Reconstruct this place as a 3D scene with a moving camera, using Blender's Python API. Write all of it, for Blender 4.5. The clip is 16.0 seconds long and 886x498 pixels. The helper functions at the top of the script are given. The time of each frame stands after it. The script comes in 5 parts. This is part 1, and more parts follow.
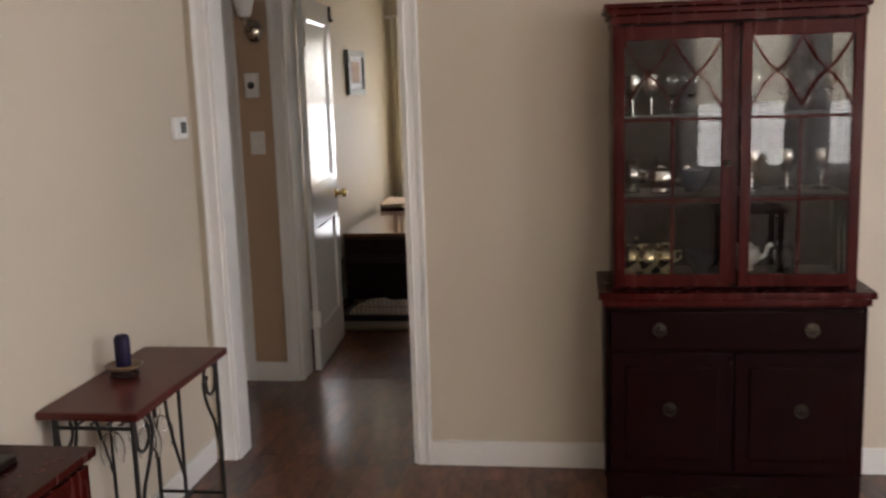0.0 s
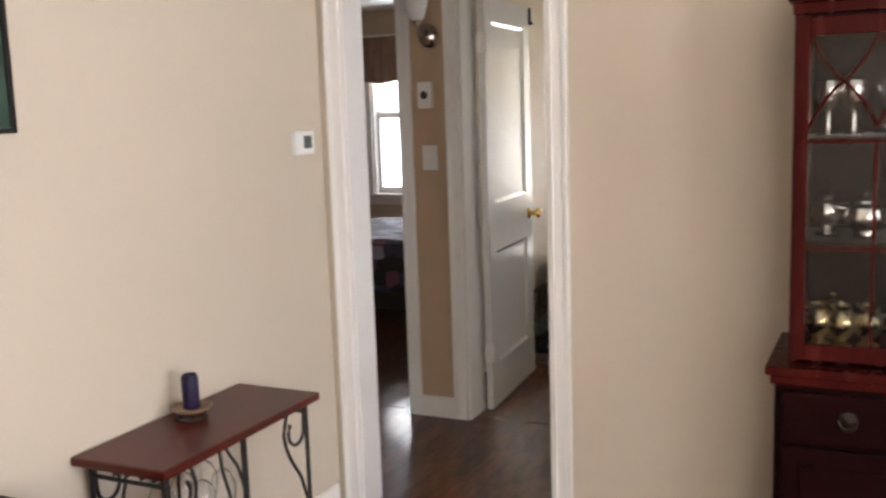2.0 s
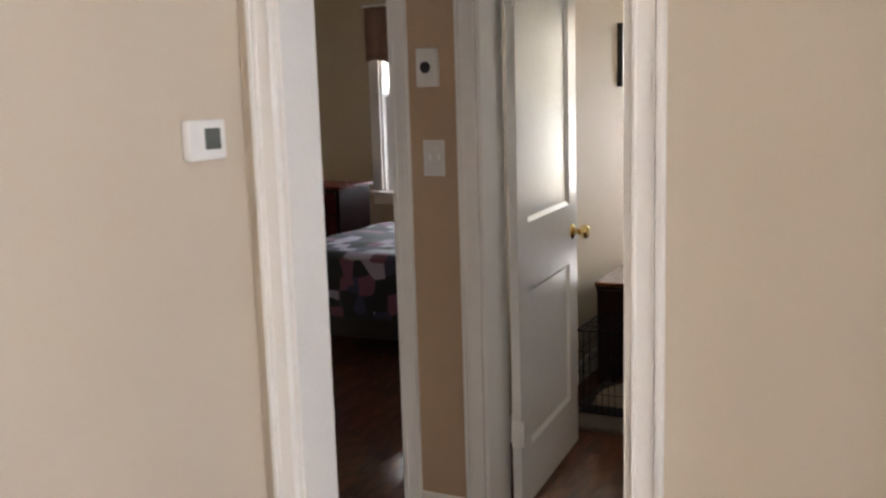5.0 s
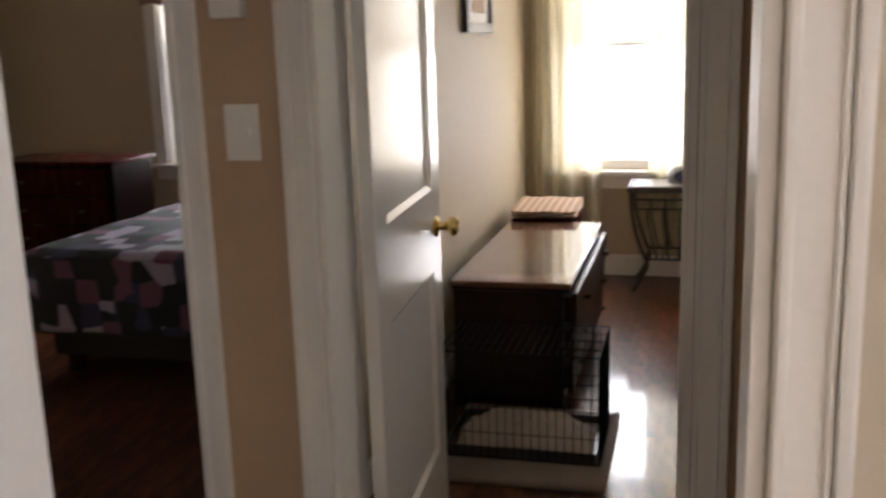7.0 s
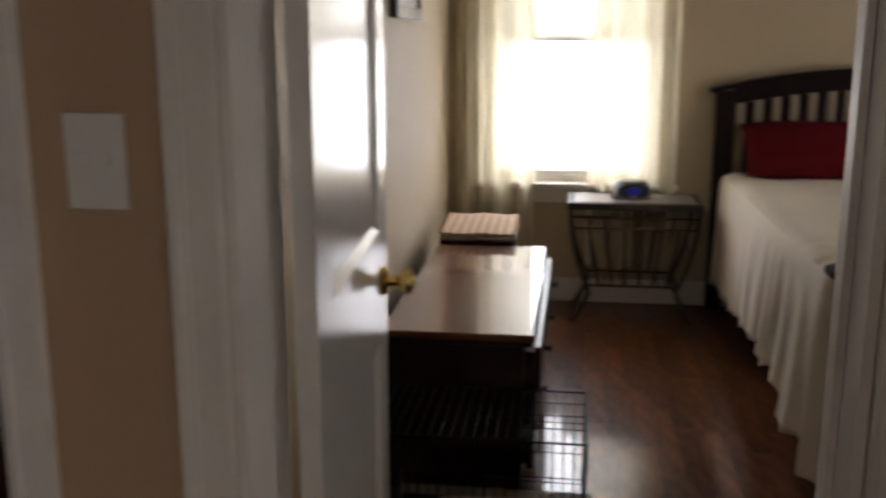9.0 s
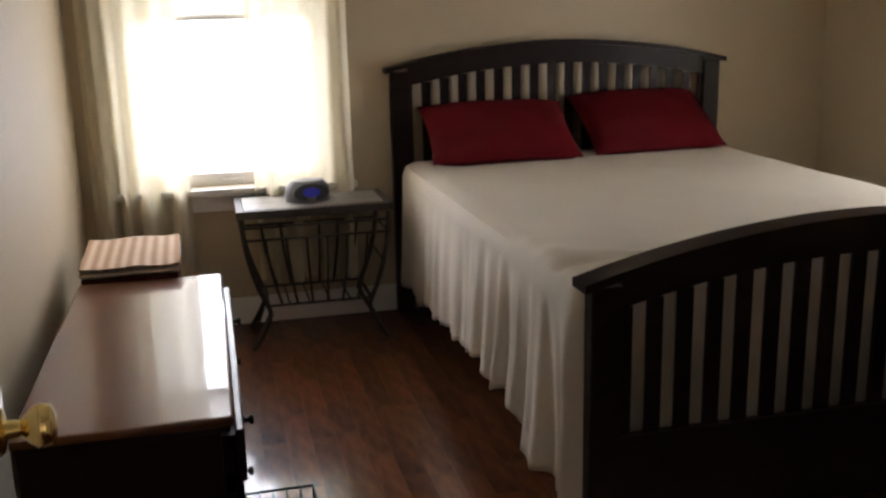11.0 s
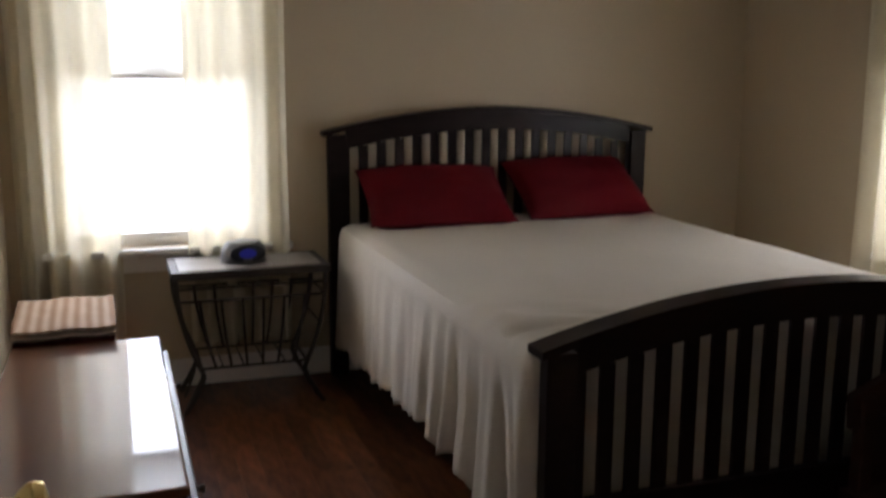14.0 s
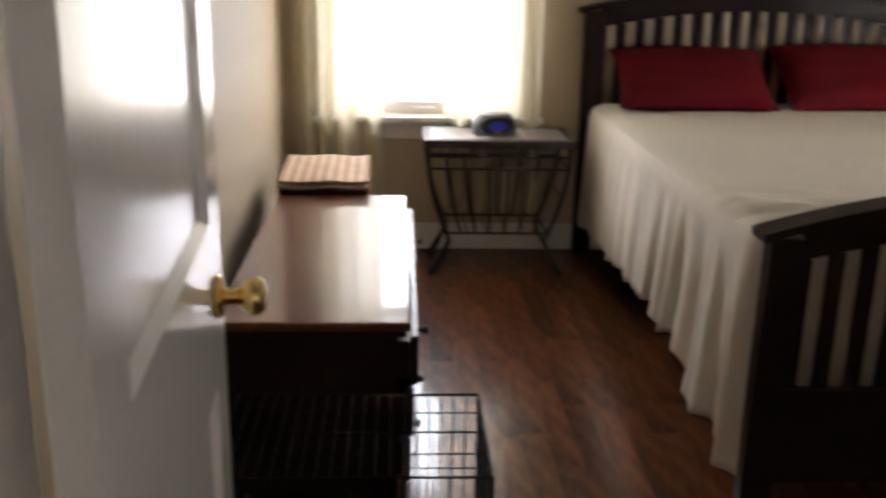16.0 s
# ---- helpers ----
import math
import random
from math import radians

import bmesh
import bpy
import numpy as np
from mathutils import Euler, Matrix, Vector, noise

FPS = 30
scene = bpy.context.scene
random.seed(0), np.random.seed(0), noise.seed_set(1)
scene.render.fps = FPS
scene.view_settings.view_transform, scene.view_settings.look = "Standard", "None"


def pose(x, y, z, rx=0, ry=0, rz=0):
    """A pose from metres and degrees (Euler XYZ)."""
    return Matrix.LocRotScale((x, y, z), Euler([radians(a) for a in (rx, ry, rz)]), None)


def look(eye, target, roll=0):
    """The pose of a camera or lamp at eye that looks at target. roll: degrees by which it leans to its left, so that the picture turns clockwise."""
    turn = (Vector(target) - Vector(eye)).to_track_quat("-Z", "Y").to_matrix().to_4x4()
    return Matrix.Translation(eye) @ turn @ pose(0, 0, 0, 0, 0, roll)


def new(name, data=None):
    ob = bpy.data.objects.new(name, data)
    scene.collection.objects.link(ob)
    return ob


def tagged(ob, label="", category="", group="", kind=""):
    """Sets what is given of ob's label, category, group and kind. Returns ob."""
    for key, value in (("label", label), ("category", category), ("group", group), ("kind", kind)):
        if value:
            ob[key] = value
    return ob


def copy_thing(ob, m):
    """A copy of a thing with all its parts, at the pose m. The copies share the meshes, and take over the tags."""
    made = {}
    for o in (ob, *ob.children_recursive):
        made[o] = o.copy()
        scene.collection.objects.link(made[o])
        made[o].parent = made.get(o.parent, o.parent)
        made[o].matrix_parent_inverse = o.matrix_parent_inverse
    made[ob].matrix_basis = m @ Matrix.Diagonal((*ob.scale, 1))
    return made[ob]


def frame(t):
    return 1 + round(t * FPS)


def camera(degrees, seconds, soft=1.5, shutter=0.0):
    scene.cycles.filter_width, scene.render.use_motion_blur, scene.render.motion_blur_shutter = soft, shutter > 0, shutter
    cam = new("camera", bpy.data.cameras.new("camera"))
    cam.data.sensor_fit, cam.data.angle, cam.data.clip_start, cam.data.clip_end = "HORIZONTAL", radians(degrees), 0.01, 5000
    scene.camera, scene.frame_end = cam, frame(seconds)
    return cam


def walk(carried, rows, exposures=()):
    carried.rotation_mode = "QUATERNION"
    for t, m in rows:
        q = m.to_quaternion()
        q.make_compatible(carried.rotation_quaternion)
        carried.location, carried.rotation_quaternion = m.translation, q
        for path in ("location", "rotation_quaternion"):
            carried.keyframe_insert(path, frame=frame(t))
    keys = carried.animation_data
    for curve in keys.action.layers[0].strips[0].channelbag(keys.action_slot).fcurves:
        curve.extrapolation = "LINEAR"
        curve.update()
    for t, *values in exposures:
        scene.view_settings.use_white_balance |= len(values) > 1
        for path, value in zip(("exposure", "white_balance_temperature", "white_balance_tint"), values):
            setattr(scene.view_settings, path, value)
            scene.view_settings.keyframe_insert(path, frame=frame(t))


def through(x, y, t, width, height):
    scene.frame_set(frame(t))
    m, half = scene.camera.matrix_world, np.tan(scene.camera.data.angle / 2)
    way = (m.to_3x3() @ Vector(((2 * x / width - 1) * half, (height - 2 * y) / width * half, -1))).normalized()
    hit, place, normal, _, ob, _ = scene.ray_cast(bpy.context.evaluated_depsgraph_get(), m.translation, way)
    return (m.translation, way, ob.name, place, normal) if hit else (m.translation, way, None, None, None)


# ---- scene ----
cam = camera(49.44, 16.0, 2.5, 0.5)
ROWS = [
    (0.0, pose(1.452, -3.732, 1.532, 80.48, 1.88, 7.84)),
    (0.5, pose(1.532, -3.528, 1.532, 80.23, 1.69, 11.56)),
    (1.0, pose(1.632, -3.361, 1.524, 81.82, 0.59, 13.66)),
    (1.5, pose(1.711, -3.179, 1.496, 81.28, 1.91, 19.38)),
    (2.0, pose(1.813, -3.027, 1.520, 81.57, 1.88, 25.02)),
    (2.5, pose(1.794, -2.915, 1.503, 81.47, 3.66, 28.28)),
    (3.0, pose(1.599, -2.707, 1.509, 82.70, 2.76, 30.20)),
    (3.5, pose(1.507, -2.561, 1.525, 83.02, 2.80, 28.56)),
    (4.0, pose(1.428, -2.293, 1.511, 81.90, 1.59, 26.68)),
    (4.2, pose(1.399, -2.178, 1.518, 82.17, 1.40, 27.01)),
    (6.5, look((0.896, -0.953, 1.422), (0.182, 0.861, 0.970), -2.0)),
    (7.0, look((0.726, -0.744, 1.448), (0.224, 1.144, 1.033), -1.8)),
    (7.5, look((0.572, -0.552, 1.475), (0.260, 1.376, 1.055), -1.5)),
    (8.0, pose(0.478, -0.406, 1.434, 78.27, 1.43, 11.83)),
    (8.5, pose(0.465, -0.204, 1.459, 78.51, 2.16, 14.05)),
    (9.0, pose(0.383, 0.010, 1.428, 77.58, 0.03, 7.79)),
    (9.5, pose(0.319, 0.186, 1.410, 77.24, 1.50, -3.45)),
    (10.0, pose(0.302, 0.376, 1.402, 73.93, 3.17, -10.03)),
    (10.2, pose(0.293, 0.475, 1.406, 74.55, 2.79, -11.18)),
    (12.3, pose(0.207, 0.838, 1.481, 78.35, -0.96, -18.38)),
    (12.5, pose(0.182, 0.816, 1.501, 80.45, -1.16, -19.77)),
    (13.0, pose(0.170, 0.799, 1.514, 83.10, -0.52, -22.09)),
    (13.5, pose(0.128, 0.745, 1.494, 82.81, -0.50, -21.36)),
    (14.0, pose(0.152, 0.760, 1.445, 79.56, -0.31, -18.94)),
    (14.5, pose(0.170, 0.775, 1.421, 75.70, -0.23, -17.66)),
    (15.0, pose(0.212, 0.763, 1.401, 73.64, -0.81, -14.33)),
    (15.5, pose(0.254, 0.710, 1.389, 72.32, -1.65, -10.44)),
    (16.0, pose(0.246, 0.647, 1.398, 72.94, -1.08, -2.44)),
]
walk(cam, ROWS, [(0, -0.8, 6300, 15), (0.5, -0.56, 6250, 14), (1, -0.42, 6300, 14), (2, 0.02, 6250, 15), (3, 0.17, 6050, 12), (3.5, -0.03, 6150, 11), (4.2, -0.15, 6250, 13), (6.5, -0.35, 6500, 16), (7, -0.52, 6650, 17), (8, -0.93, 6600, 17), (9, -1.06, 6450, 16), (10.2, -1.02, 6400, 16), (12.3, -0.62, 6150, 16), (13, -1.28, 6050, 16), (13.6, -1.4, 6000, 17), (14.3, -1.1, 6000, 17), (15, -0.7, 6200, 16), (16, -0.48, 6400, 16)])

# ---- world, sun and window light ----
world = bpy.data.worlds.new("sky")
scene.world = world
world.use_nodes = True
wn = world.node_tree
sky = wn.nodes.new("ShaderNodeTexSky")
sky.sky_type = "NISHITA"
sky.sun_disc = False
sky.sun_elevation = radians(52)
sky.sun_rotation = radians(200)
wn.nodes["Background"].inputs["Strength"].default_value = 0.1
wn.links.new(sky.outputs["Color"], wn.nodes["Background"].inputs["Color"])
sun = new("sun", bpy.data.lights.new("sun", "SUN"))
sun.data.energy = 3.0
sun.data.angle = radians(0.5)
sun.data.color = (1.0, 0.95, 0.86)
sun.matrix_world = look((-3, -9, 12), (0, 0, 0))


def window_light(name, m, w, h, watts, color=(0.95, 0.98, 1.0)):
    """Sky light standing in a window's opening, facing into the room."""
    ob = new(name, bpy.data.lights.new(name, "AREA"))
    ob.data.shape = "RECTANGLE"
    ob.data.size, ob.data.size_y = w, h
    ob.data.energy = watts
    ob.data.color = color
    ob.matrix_world = m
    return ob


# ---- materials ----
def mat(name, base, rough=0.5, metal=0.0, scale=6.0, vary=0.12, fine=60.0, bump=0.05, stretch=(1, 1, 1), coat=0.0, spread=0.0, spec=0.5, uneven=0.2, coat_rough=0.16):
    """A plain surface with broad stains, fine grain and relief; spread varies it from object to object."""
    m = bpy.data.materials.new(name)
    m.use_nodes = True
    nt = m.node_tree
    n, l = nt.nodes, nt.links
    b = n["Principled BSDF"]
    tc = n.new("ShaderNodeTexCoord")
    mp = n.new("ShaderNodeMapping")
    mp.inputs["Scale"].default_value = stretch
    l.new(tc.outputs["Object"], mp.inputs["Vector"])
    big = n.new("ShaderNodeTexNoise")
    big.inputs["Scale"].default_value = scale
    big.inputs["Detail"].default_value = 4
    small = n.new("ShaderNodeTexNoise")
    small.inputs["Scale"].default_value = fine
    small.inputs["Detail"].default_value = 3
    l.new(mp.outputs["Vector"], big.inputs["Vector"])
    l.new(mp.outputs["Vector"], small.inputs["Vector"])
    mix = n.new("ShaderNodeMix")
    mix.data_type = "RGBA"
    mix.inputs[6].default_value = (*[c * (1 - vary) for c in base], 1)
    mix.inputs[7].default_value = (*[min(1, c * (1 + vary)) for c in base], 1)
    add = n.new("ShaderNodeMath")
    add.operation = "MULTIPLY_ADD"
    add.inputs[1].default_value = 0.45
    l.new(small.outputs["Fac"], add.inputs[0])
    half = n.new("ShaderNodeMath")
    half.operation = "MULTIPLY"
    half.inputs[1].default_value = 0.55
    l.new(big.outputs["Fac"], half.inputs[0])
    l.new(half.outputs[0], add.inputs[2])
    sharp = n.new("ShaderNodeMapRange")
    sharp.inputs["From Min"].default_value = 0.3
    sharp.inputs["From Max"].default_value = 0.7
    l.new(add.outputs[0], sharp.inputs["Value"])
    l.new(sharp.outputs[0], mix.inputs[0])
    colour = mix.outputs[2]
    if spread:
        info = n.new("ShaderNodeObjectInfo")
        rng = n.new("ShaderNodeMapRange")
        rng.inputs["To Min"].default_value = 1 - spread
        rng.inputs["To Max"].default_value = 1 + spread
        l.new(info.outputs["Random"], rng.inputs["Value"])
        hsv = n.new("ShaderNodeHueSaturation")
        l.new(rng.outputs[0], hsv.inputs["Value"])
        l.new(colour, hsv.inputs["Color"])
        colour = hsv.outputs["Color"]
    l.new(colour, b.inputs["Base Color"])
    rr = n.new("ShaderNodeMapRange")
    rr.inputs["To Min"].default_value = max(0.03, rough * (1 - uneven))
    rr.inputs["To Max"].default_value = min(1, rough * (1 + uneven))
    l.new(big.outputs["Fac"], rr.inputs["Value"])
    l.new(rr.outputs[0], b.inputs["Roughness"])
    b.inputs["Metallic"].default_value = metal
    b.inputs["Specular IOR Level"].default_value = spec
    b.inputs["Coat Weight"].default_value = coat
    b.inputs["Coat Roughness"].default_value = coat_rough
    if bump:
        bp = n.new("ShaderNodeBump")
        bp.inputs["Strength"].default_value = bump
        bp.inputs["Distance"].default_value = 0.01
        l.new(small.outputs["Fac"], bp.inputs["Height"])
        l.new(bp.outputs["Normal"], b.inputs["Normal"])
    return m


def glass_mat(name, tint=(1, 1, 1), rough=0.0, ior=1.45):
    m = bpy.data.materials.new(name)
    m.use_nodes = True
    b = m.node_tree.nodes["Principled BSDF"]
    b.inputs["Base Color"].default_value = (*tint, 1)
    b.inputs["Transmission Weight"].default_value = 1
    b.inputs["Roughness"].default_value = rough
    b.inputs["IOR"].default_value = ior
    return m


def sheer_mat(name, base, clear, through=0.6):
    """Thin woven cloth that lets light through."""
    m = bpy.data.materials.new(name)
    m.use_nodes = True
    n, l = m.node_tree.nodes, m.node_tree.links
    out = n["Material Output"]
    n.remove(n["Principled BSDF"])
    tc = n.new("ShaderNodeTexCoord")
    weave = n.new("ShaderNodeTexNoise")
    weave.inputs["Scale"].default_value = 40
    l.new(tc.outputs["Object"], weave.inputs["Vector"])
    tint = n.new("ShaderNodeMix")
    tint.data_type = "RGBA"
    tint.inputs[6].default_value = (*[c * 0.92 for c in base], 1)
    tint.inputs[7].default_value = (*base, 1)
    l.new(weave.outputs["Fac"], tint.inputs[0])
    dif, tra, tsp = n.new("ShaderNodeBsdfDiffuse"), n.new("ShaderNodeBsdfTranslucent"), n.new("ShaderNodeBsdfTransparent")
    l.new(tint.outputs[2], dif.inputs["Color"])
    l.new(tint.outputs[2], tra.inputs["Color"])
    a, c = n.new("ShaderNodeMixShader"), n.new("ShaderNodeMixShader")
    a.inputs[0].default_value = through
    c.inputs[0].default_value = clear
    l.new(dif.outputs[0], a.inputs[1])
    l.new(tra.outputs[0], a.inputs[2])
    l.new(a.outputs[0], c.inputs[1])
    l.new(tsp.outputs[0], c.inputs[2])
    l.new(c.outputs[0], out.inputs["Surface"])
    return m


def patch_mat(name, colours, scale):
    """Patchwork: one colour to each cell."""
    m = mat(name, (0.5, 0.5, 0.5), 0.85, bump=0.25, fine=90)
    n, l = m.node_tree.nodes, m.node_tree.links
    tc = n.new("ShaderNodeTexCoord")
    v = n.new("ShaderNodeTexVoronoi")
    v.inputs["Scale"].default_value = scale
    v.inputs["Randomness"].default_value = 0.35
    l.new(tc.outputs["Object"], v.inputs["Vector"])
    ramp = n.new("ShaderNodeValToRGB")
    ramp.color_ramp.interpolation = "CONSTANT"
    e = ramp.color_ramp.elements
    for i, c in enumerate(colours):
        q = e[i] if i < 2 else e.new(0.5)
        q.position = i / len(colours)
        q.color = (*c, 1)
    l.new(v.outputs["Color"], ramp.inputs["Fac"])
    l.new(ramp.outputs["Color"], n["Principled BSDF"].inputs["Base Color"])
    return m


def stripe_mat(name, a, b_, pitch, axis=0, rough=0.85):
    m = mat(name, a, rough, bump=0.2)
    n, l = m.node_tree.nodes, m.node_tree.links
    tc = n.new("ShaderNodeTexCoord")
    w = n.new("ShaderNodeTexWave")
    w.bands_direction = "XYZ"[axis]
    w.inputs["Scale"].default_value = 0.314 / pitch
    w.inputs["Distortion"].default_value = 0.4
    l.new(tc.outputs["Object"], w.inputs["Vector"])
    mix = n.new("ShaderNodeMix")
    mix.data_type = "RGBA"
    mix.inputs[6].default_value = (*a, 1)
    mix.inputs[7].default_value = (*b_, 1)
    l.new(w.outputs["Fac"], mix.inputs[0])
    l.new(mix.outputs[2], n["Principled BSDF"].inputs["Base Color"])
    return m


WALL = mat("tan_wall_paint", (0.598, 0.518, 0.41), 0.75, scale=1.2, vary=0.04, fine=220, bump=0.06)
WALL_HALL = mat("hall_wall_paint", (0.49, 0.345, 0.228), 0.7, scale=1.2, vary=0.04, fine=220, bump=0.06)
WALL_BED = mat("cream_wall_paint", (0.525, 0.43, 0.295), 0.6, scale=1.2, vary=0.04, fine=220, bump=0.06)
CEIL = mat("ceiling_paint", (0.78, 0.76, 0.72), 0.85, scale=1.5, vary=0.03, fine=150, bump=0.08)
TRIM = mat("white_trim_paint", (0.83, 0.805, 0.765), 0.34, scale=3, vary=0.04, fine=90, bump=0.03)
DOOR = mat("white_gloss_paint", (0.79, 0.775, 0.74), 0.2, scale=2, vary=0.03, fine=24, bump=0.05, coat=0.6)
SUBFLOOR = mat("dark_subfloor", (0.03, 0.014, 0.008), 0.6)
PLANK = mat("red_brown_floor_wood", (0.098, 0.034, 0.0145), 0.34, scale=3.0, vary=0.85, fine=11, bump=0.0, stretch=(2.4, 0.8, 3), spread=0.3, spec=0.07, uneven=0.1, coat=0.66, coat_rough=0.095)
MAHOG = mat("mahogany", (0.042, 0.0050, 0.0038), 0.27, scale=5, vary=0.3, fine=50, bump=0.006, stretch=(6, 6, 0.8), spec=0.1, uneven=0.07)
# Mahogany darkened for lower cases, feet and interiors; their shade is in the colour.
MAHOG_SHADED = mat("shaded_mahogany", (0.0085, 0.0014, 0.0014), 0.38, scale=5, vary=0.15, fine=50, bump=0.03, stretch=(6, 6, 0.8), spec=0.07)
CHERRY = mat("cherry_tabletop", (0.075, 0.011, 0.0075), 0.4, scale=6, vary=0.25, fine=60, bump=0.0, stretch=(8, 1, 1), spec=0.12, uneven=0.07, coat=0.38, coat_rough=0.09)
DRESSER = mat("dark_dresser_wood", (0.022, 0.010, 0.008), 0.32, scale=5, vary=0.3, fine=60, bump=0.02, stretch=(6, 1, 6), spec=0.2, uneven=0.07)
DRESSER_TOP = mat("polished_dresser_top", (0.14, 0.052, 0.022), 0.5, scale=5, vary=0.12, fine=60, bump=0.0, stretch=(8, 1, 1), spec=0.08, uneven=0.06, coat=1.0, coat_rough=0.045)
ESPRESSO = mat("espresso_wood", (0.019, 0.011, 0.010), 0.36, scale=6, vary=0.3, fine=60, bump=0.03, stretch=(1, 1, 4), spec=0.14)
IRON = mat("wrought_iron", (0.026, 0.020, 0.017), 0.5, 0.4, scale=20, vary=0.2, fine=120, bump=0.15)
# Wrought iron lightened for the nightstand, its haze put into the colour.
NS_IRON = mat("hazed_iron", (0.048, 0.038, 0.033), 0.6, 0.2, scale=20, vary=0.25, fine=120, bump=0.15)
CRATEWIRE = mat("black_enamel_wire", (0.008, 0.008, 0.008), 0.6, scale=20, vary=0.1, bump=0, spec=0.1)
NS_TOP = mat("slate_tile", (0.22, 0.20, 0.18), 0.4, scale=14, vary=0.3, fine=80, bump=0.1)
CHAIRWOOD = mat("brown_chair_wood", (0.045, 0.018, 0.012), 0.4, scale=6, vary=0.3, fine=50, bump=0.03, stretch=(1, 6, 6), spec=0.2)
BRASS = mat("polished_brass", (0.83, 0.62, 0.24), 0.16, 1.0, scale=10, vary=0.06, fine=60, bump=0.01)
OLDBRASS = mat("aged_brass", (0.05, 0.04, 0.03), 0.42, 1.0, scale=20, vary=0.2, fine=60, bump=0.05)
CHROME = mat("brushed_nickel", (0.62, 0.58, 0.53), 0.18, 1.0, scale=10, vary=0.05, fine=60, bump=0.01)
SPREAD = mat("cream_bedspread", (0.70, 0.64, 0.55), 0.9, scale=3, vary=0.05, fine=240, bump=0.25)
MATTRESS = mat("dark_box_spring", (0.03, 0.026, 0.024), 0.9)
RED = mat("red_pillow_cloth", (0.092, 0.0018, 0.005), 0.85, scale=5, vary=0.15, fine=200, bump=0.2, spec=0.15)
PLASTIC = mat("white_plastic", (0.80, 0.79, 0.76), 0.35, scale=10, vary=0.02, bump=0)
DARKPL = mat("dark_plastic", (0.03, 0.03, 0.035), 0.3, scale=10, vary=0.1, bump=0)
SILVERPL = mat("silver_plastic", (0.17, 0.17, 0.18), 0.32, 0.3, scale=10, vary=0.1, bump=0)
CANDLE = mat("purple_wax", (0.014, 0.008, 0.036), 0.45, scale=8, vary=0.15, fine=60, bump=0.05, spec=0.3)
CLAY = mat("brown_glazed_dish", (0.20, 0.125, 0.075), 0.4, scale=12, vary=0.25, fine=60, bump=0.05)
GREEN = mat("green_mat_board", (0.032, 0.062, 0.042), 0.7, scale=6, vary=0.1, fine=120, bump=0.05)
PAPER = mat("aged_print", (0.35, 0.22, 0.12), 0.7, scale=14, vary=0.5, fine=50, bump=0)
GOLD = mat("pale_gold_line", (0.6, 0.48, 0.28), 0.5, scale=10, vary=0.1, bump=0)
# White board of the bedroom picture; the glare on it is put into the colour.
GLAREBOARD = mat("white_glare_board", (0.8, 0.79, 0.76), 0.6, scale=8, vary=0.03, bump=0)
BLACKFRAME = mat("black_frame_wood", (0.02, 0.016, 0.014), 0.3, scale=8, vary=0.2, bump=0.03)
SILVER = mat("silver_plate", (0.7, 0.68, 0.64), 0.2, 1.0, scale=14, vary=0.1, fine=60, bump=0.05)
GILT = mat("worn_gilt", (0.50, 0.42, 0.25), 0.28, 1.0, scale=14, vary=0.15, fine=60, bump=0.05)
PORCELAIN = mat("white_porcelain", (0.75, 0.73, 0.68), 0.15, scale=10, vary=0.06, bump=0)
DARKBOWL = mat("dark_blue_glaze", (0.02, 0.02, 0.035), 0.12, scale=10, vary=0.2, bump=0)
QUILT = patch_mat("patchwork_quilt", [(0.38, 0.37, 0.43), (0.05, 0.045, 0.09), (0.17, 0.075, 0.12), (0.36, 0.31, 0.42), (0.02, 0.024, 0.028), (0.13, 0.11, 0.23), (0.36, 0.35, 0.36), (0.05, 0.07, 0.06)], 10.0)
TOWEL = stripe_mat("striped_cloth", (0.42, 0.25, 0.14), (0.66, 0.50, 0.36), 0.04)
PALECLOTH = mat("pale_cloth", (0.55, 0.48, 0.40), 0.9, fine=150, bump=0.2)
BLANKET = mat("beige_fleece", (0.38, 0.32, 0.27), 0.95, scale=12, vary=0.18, fine=140, bump=0.5)
MATPAD = mat("brown_grey_mat", (0.19, 0.15, 0.12), 0.9, scale=10, vary=0.2, fine=150, bump=0.3)
VALANCE = mat("brown_valance", (0.28, 0.17, 0.12), 0.9, scale=9, vary=0.25, fine=120, bump=0.2)
SHADE = sheer_mat("roller_shade", (0.86, 0.79, 0.67), 0.0, 0.85)
SHADE_BED = sheer_mat("white_roller_shade", (0.92, 0.90, 0.83), 0.02, 0.85)
SHADE_DULL = sheer_mat("grey_roller_shade", (0.30, 0.29, 0.25), 0.0, 0.2)
SHEER = sheer_mat("cream_sheer", (0.80, 0.74, 0.58), 0.05, 0.42)
GLASS = glass_mat("clear_glass")
CASE_GLASS = glass_mat("cabinet_glass", ior=1.46)
FROST = mat("frosted_glass", (0.85, 0.83, 0.78), 0.35, scale=8, vary=0.03, bump=0)
CUSHION = mat("tan_tufted_cushion", (0.46, 0.37, 0.25), 0.9, scale=7, vary=0.2, fine=90, bump=0.4)
LCD = mat("grey_display", (0.12, 0.13, 0.12), 0.2, bump=0)
BLUE = bpy.data.materials.new("blue_display")
BLUE.use_nodes = True
BLUE.node_tree.nodes["Principled BSDF"].inputs["Base Color"].default_value = (0.02, 0.02, 0.2, 1)
BLUE.node_tree.nodes["Principled BSDF"].inputs["Emission Color"].default_value = (0.05, 0.06, 1.0, 1)
BLUE.node_tree.nodes["Principled BSDF"].inputs["Emission Strength"].default_value = 0.12


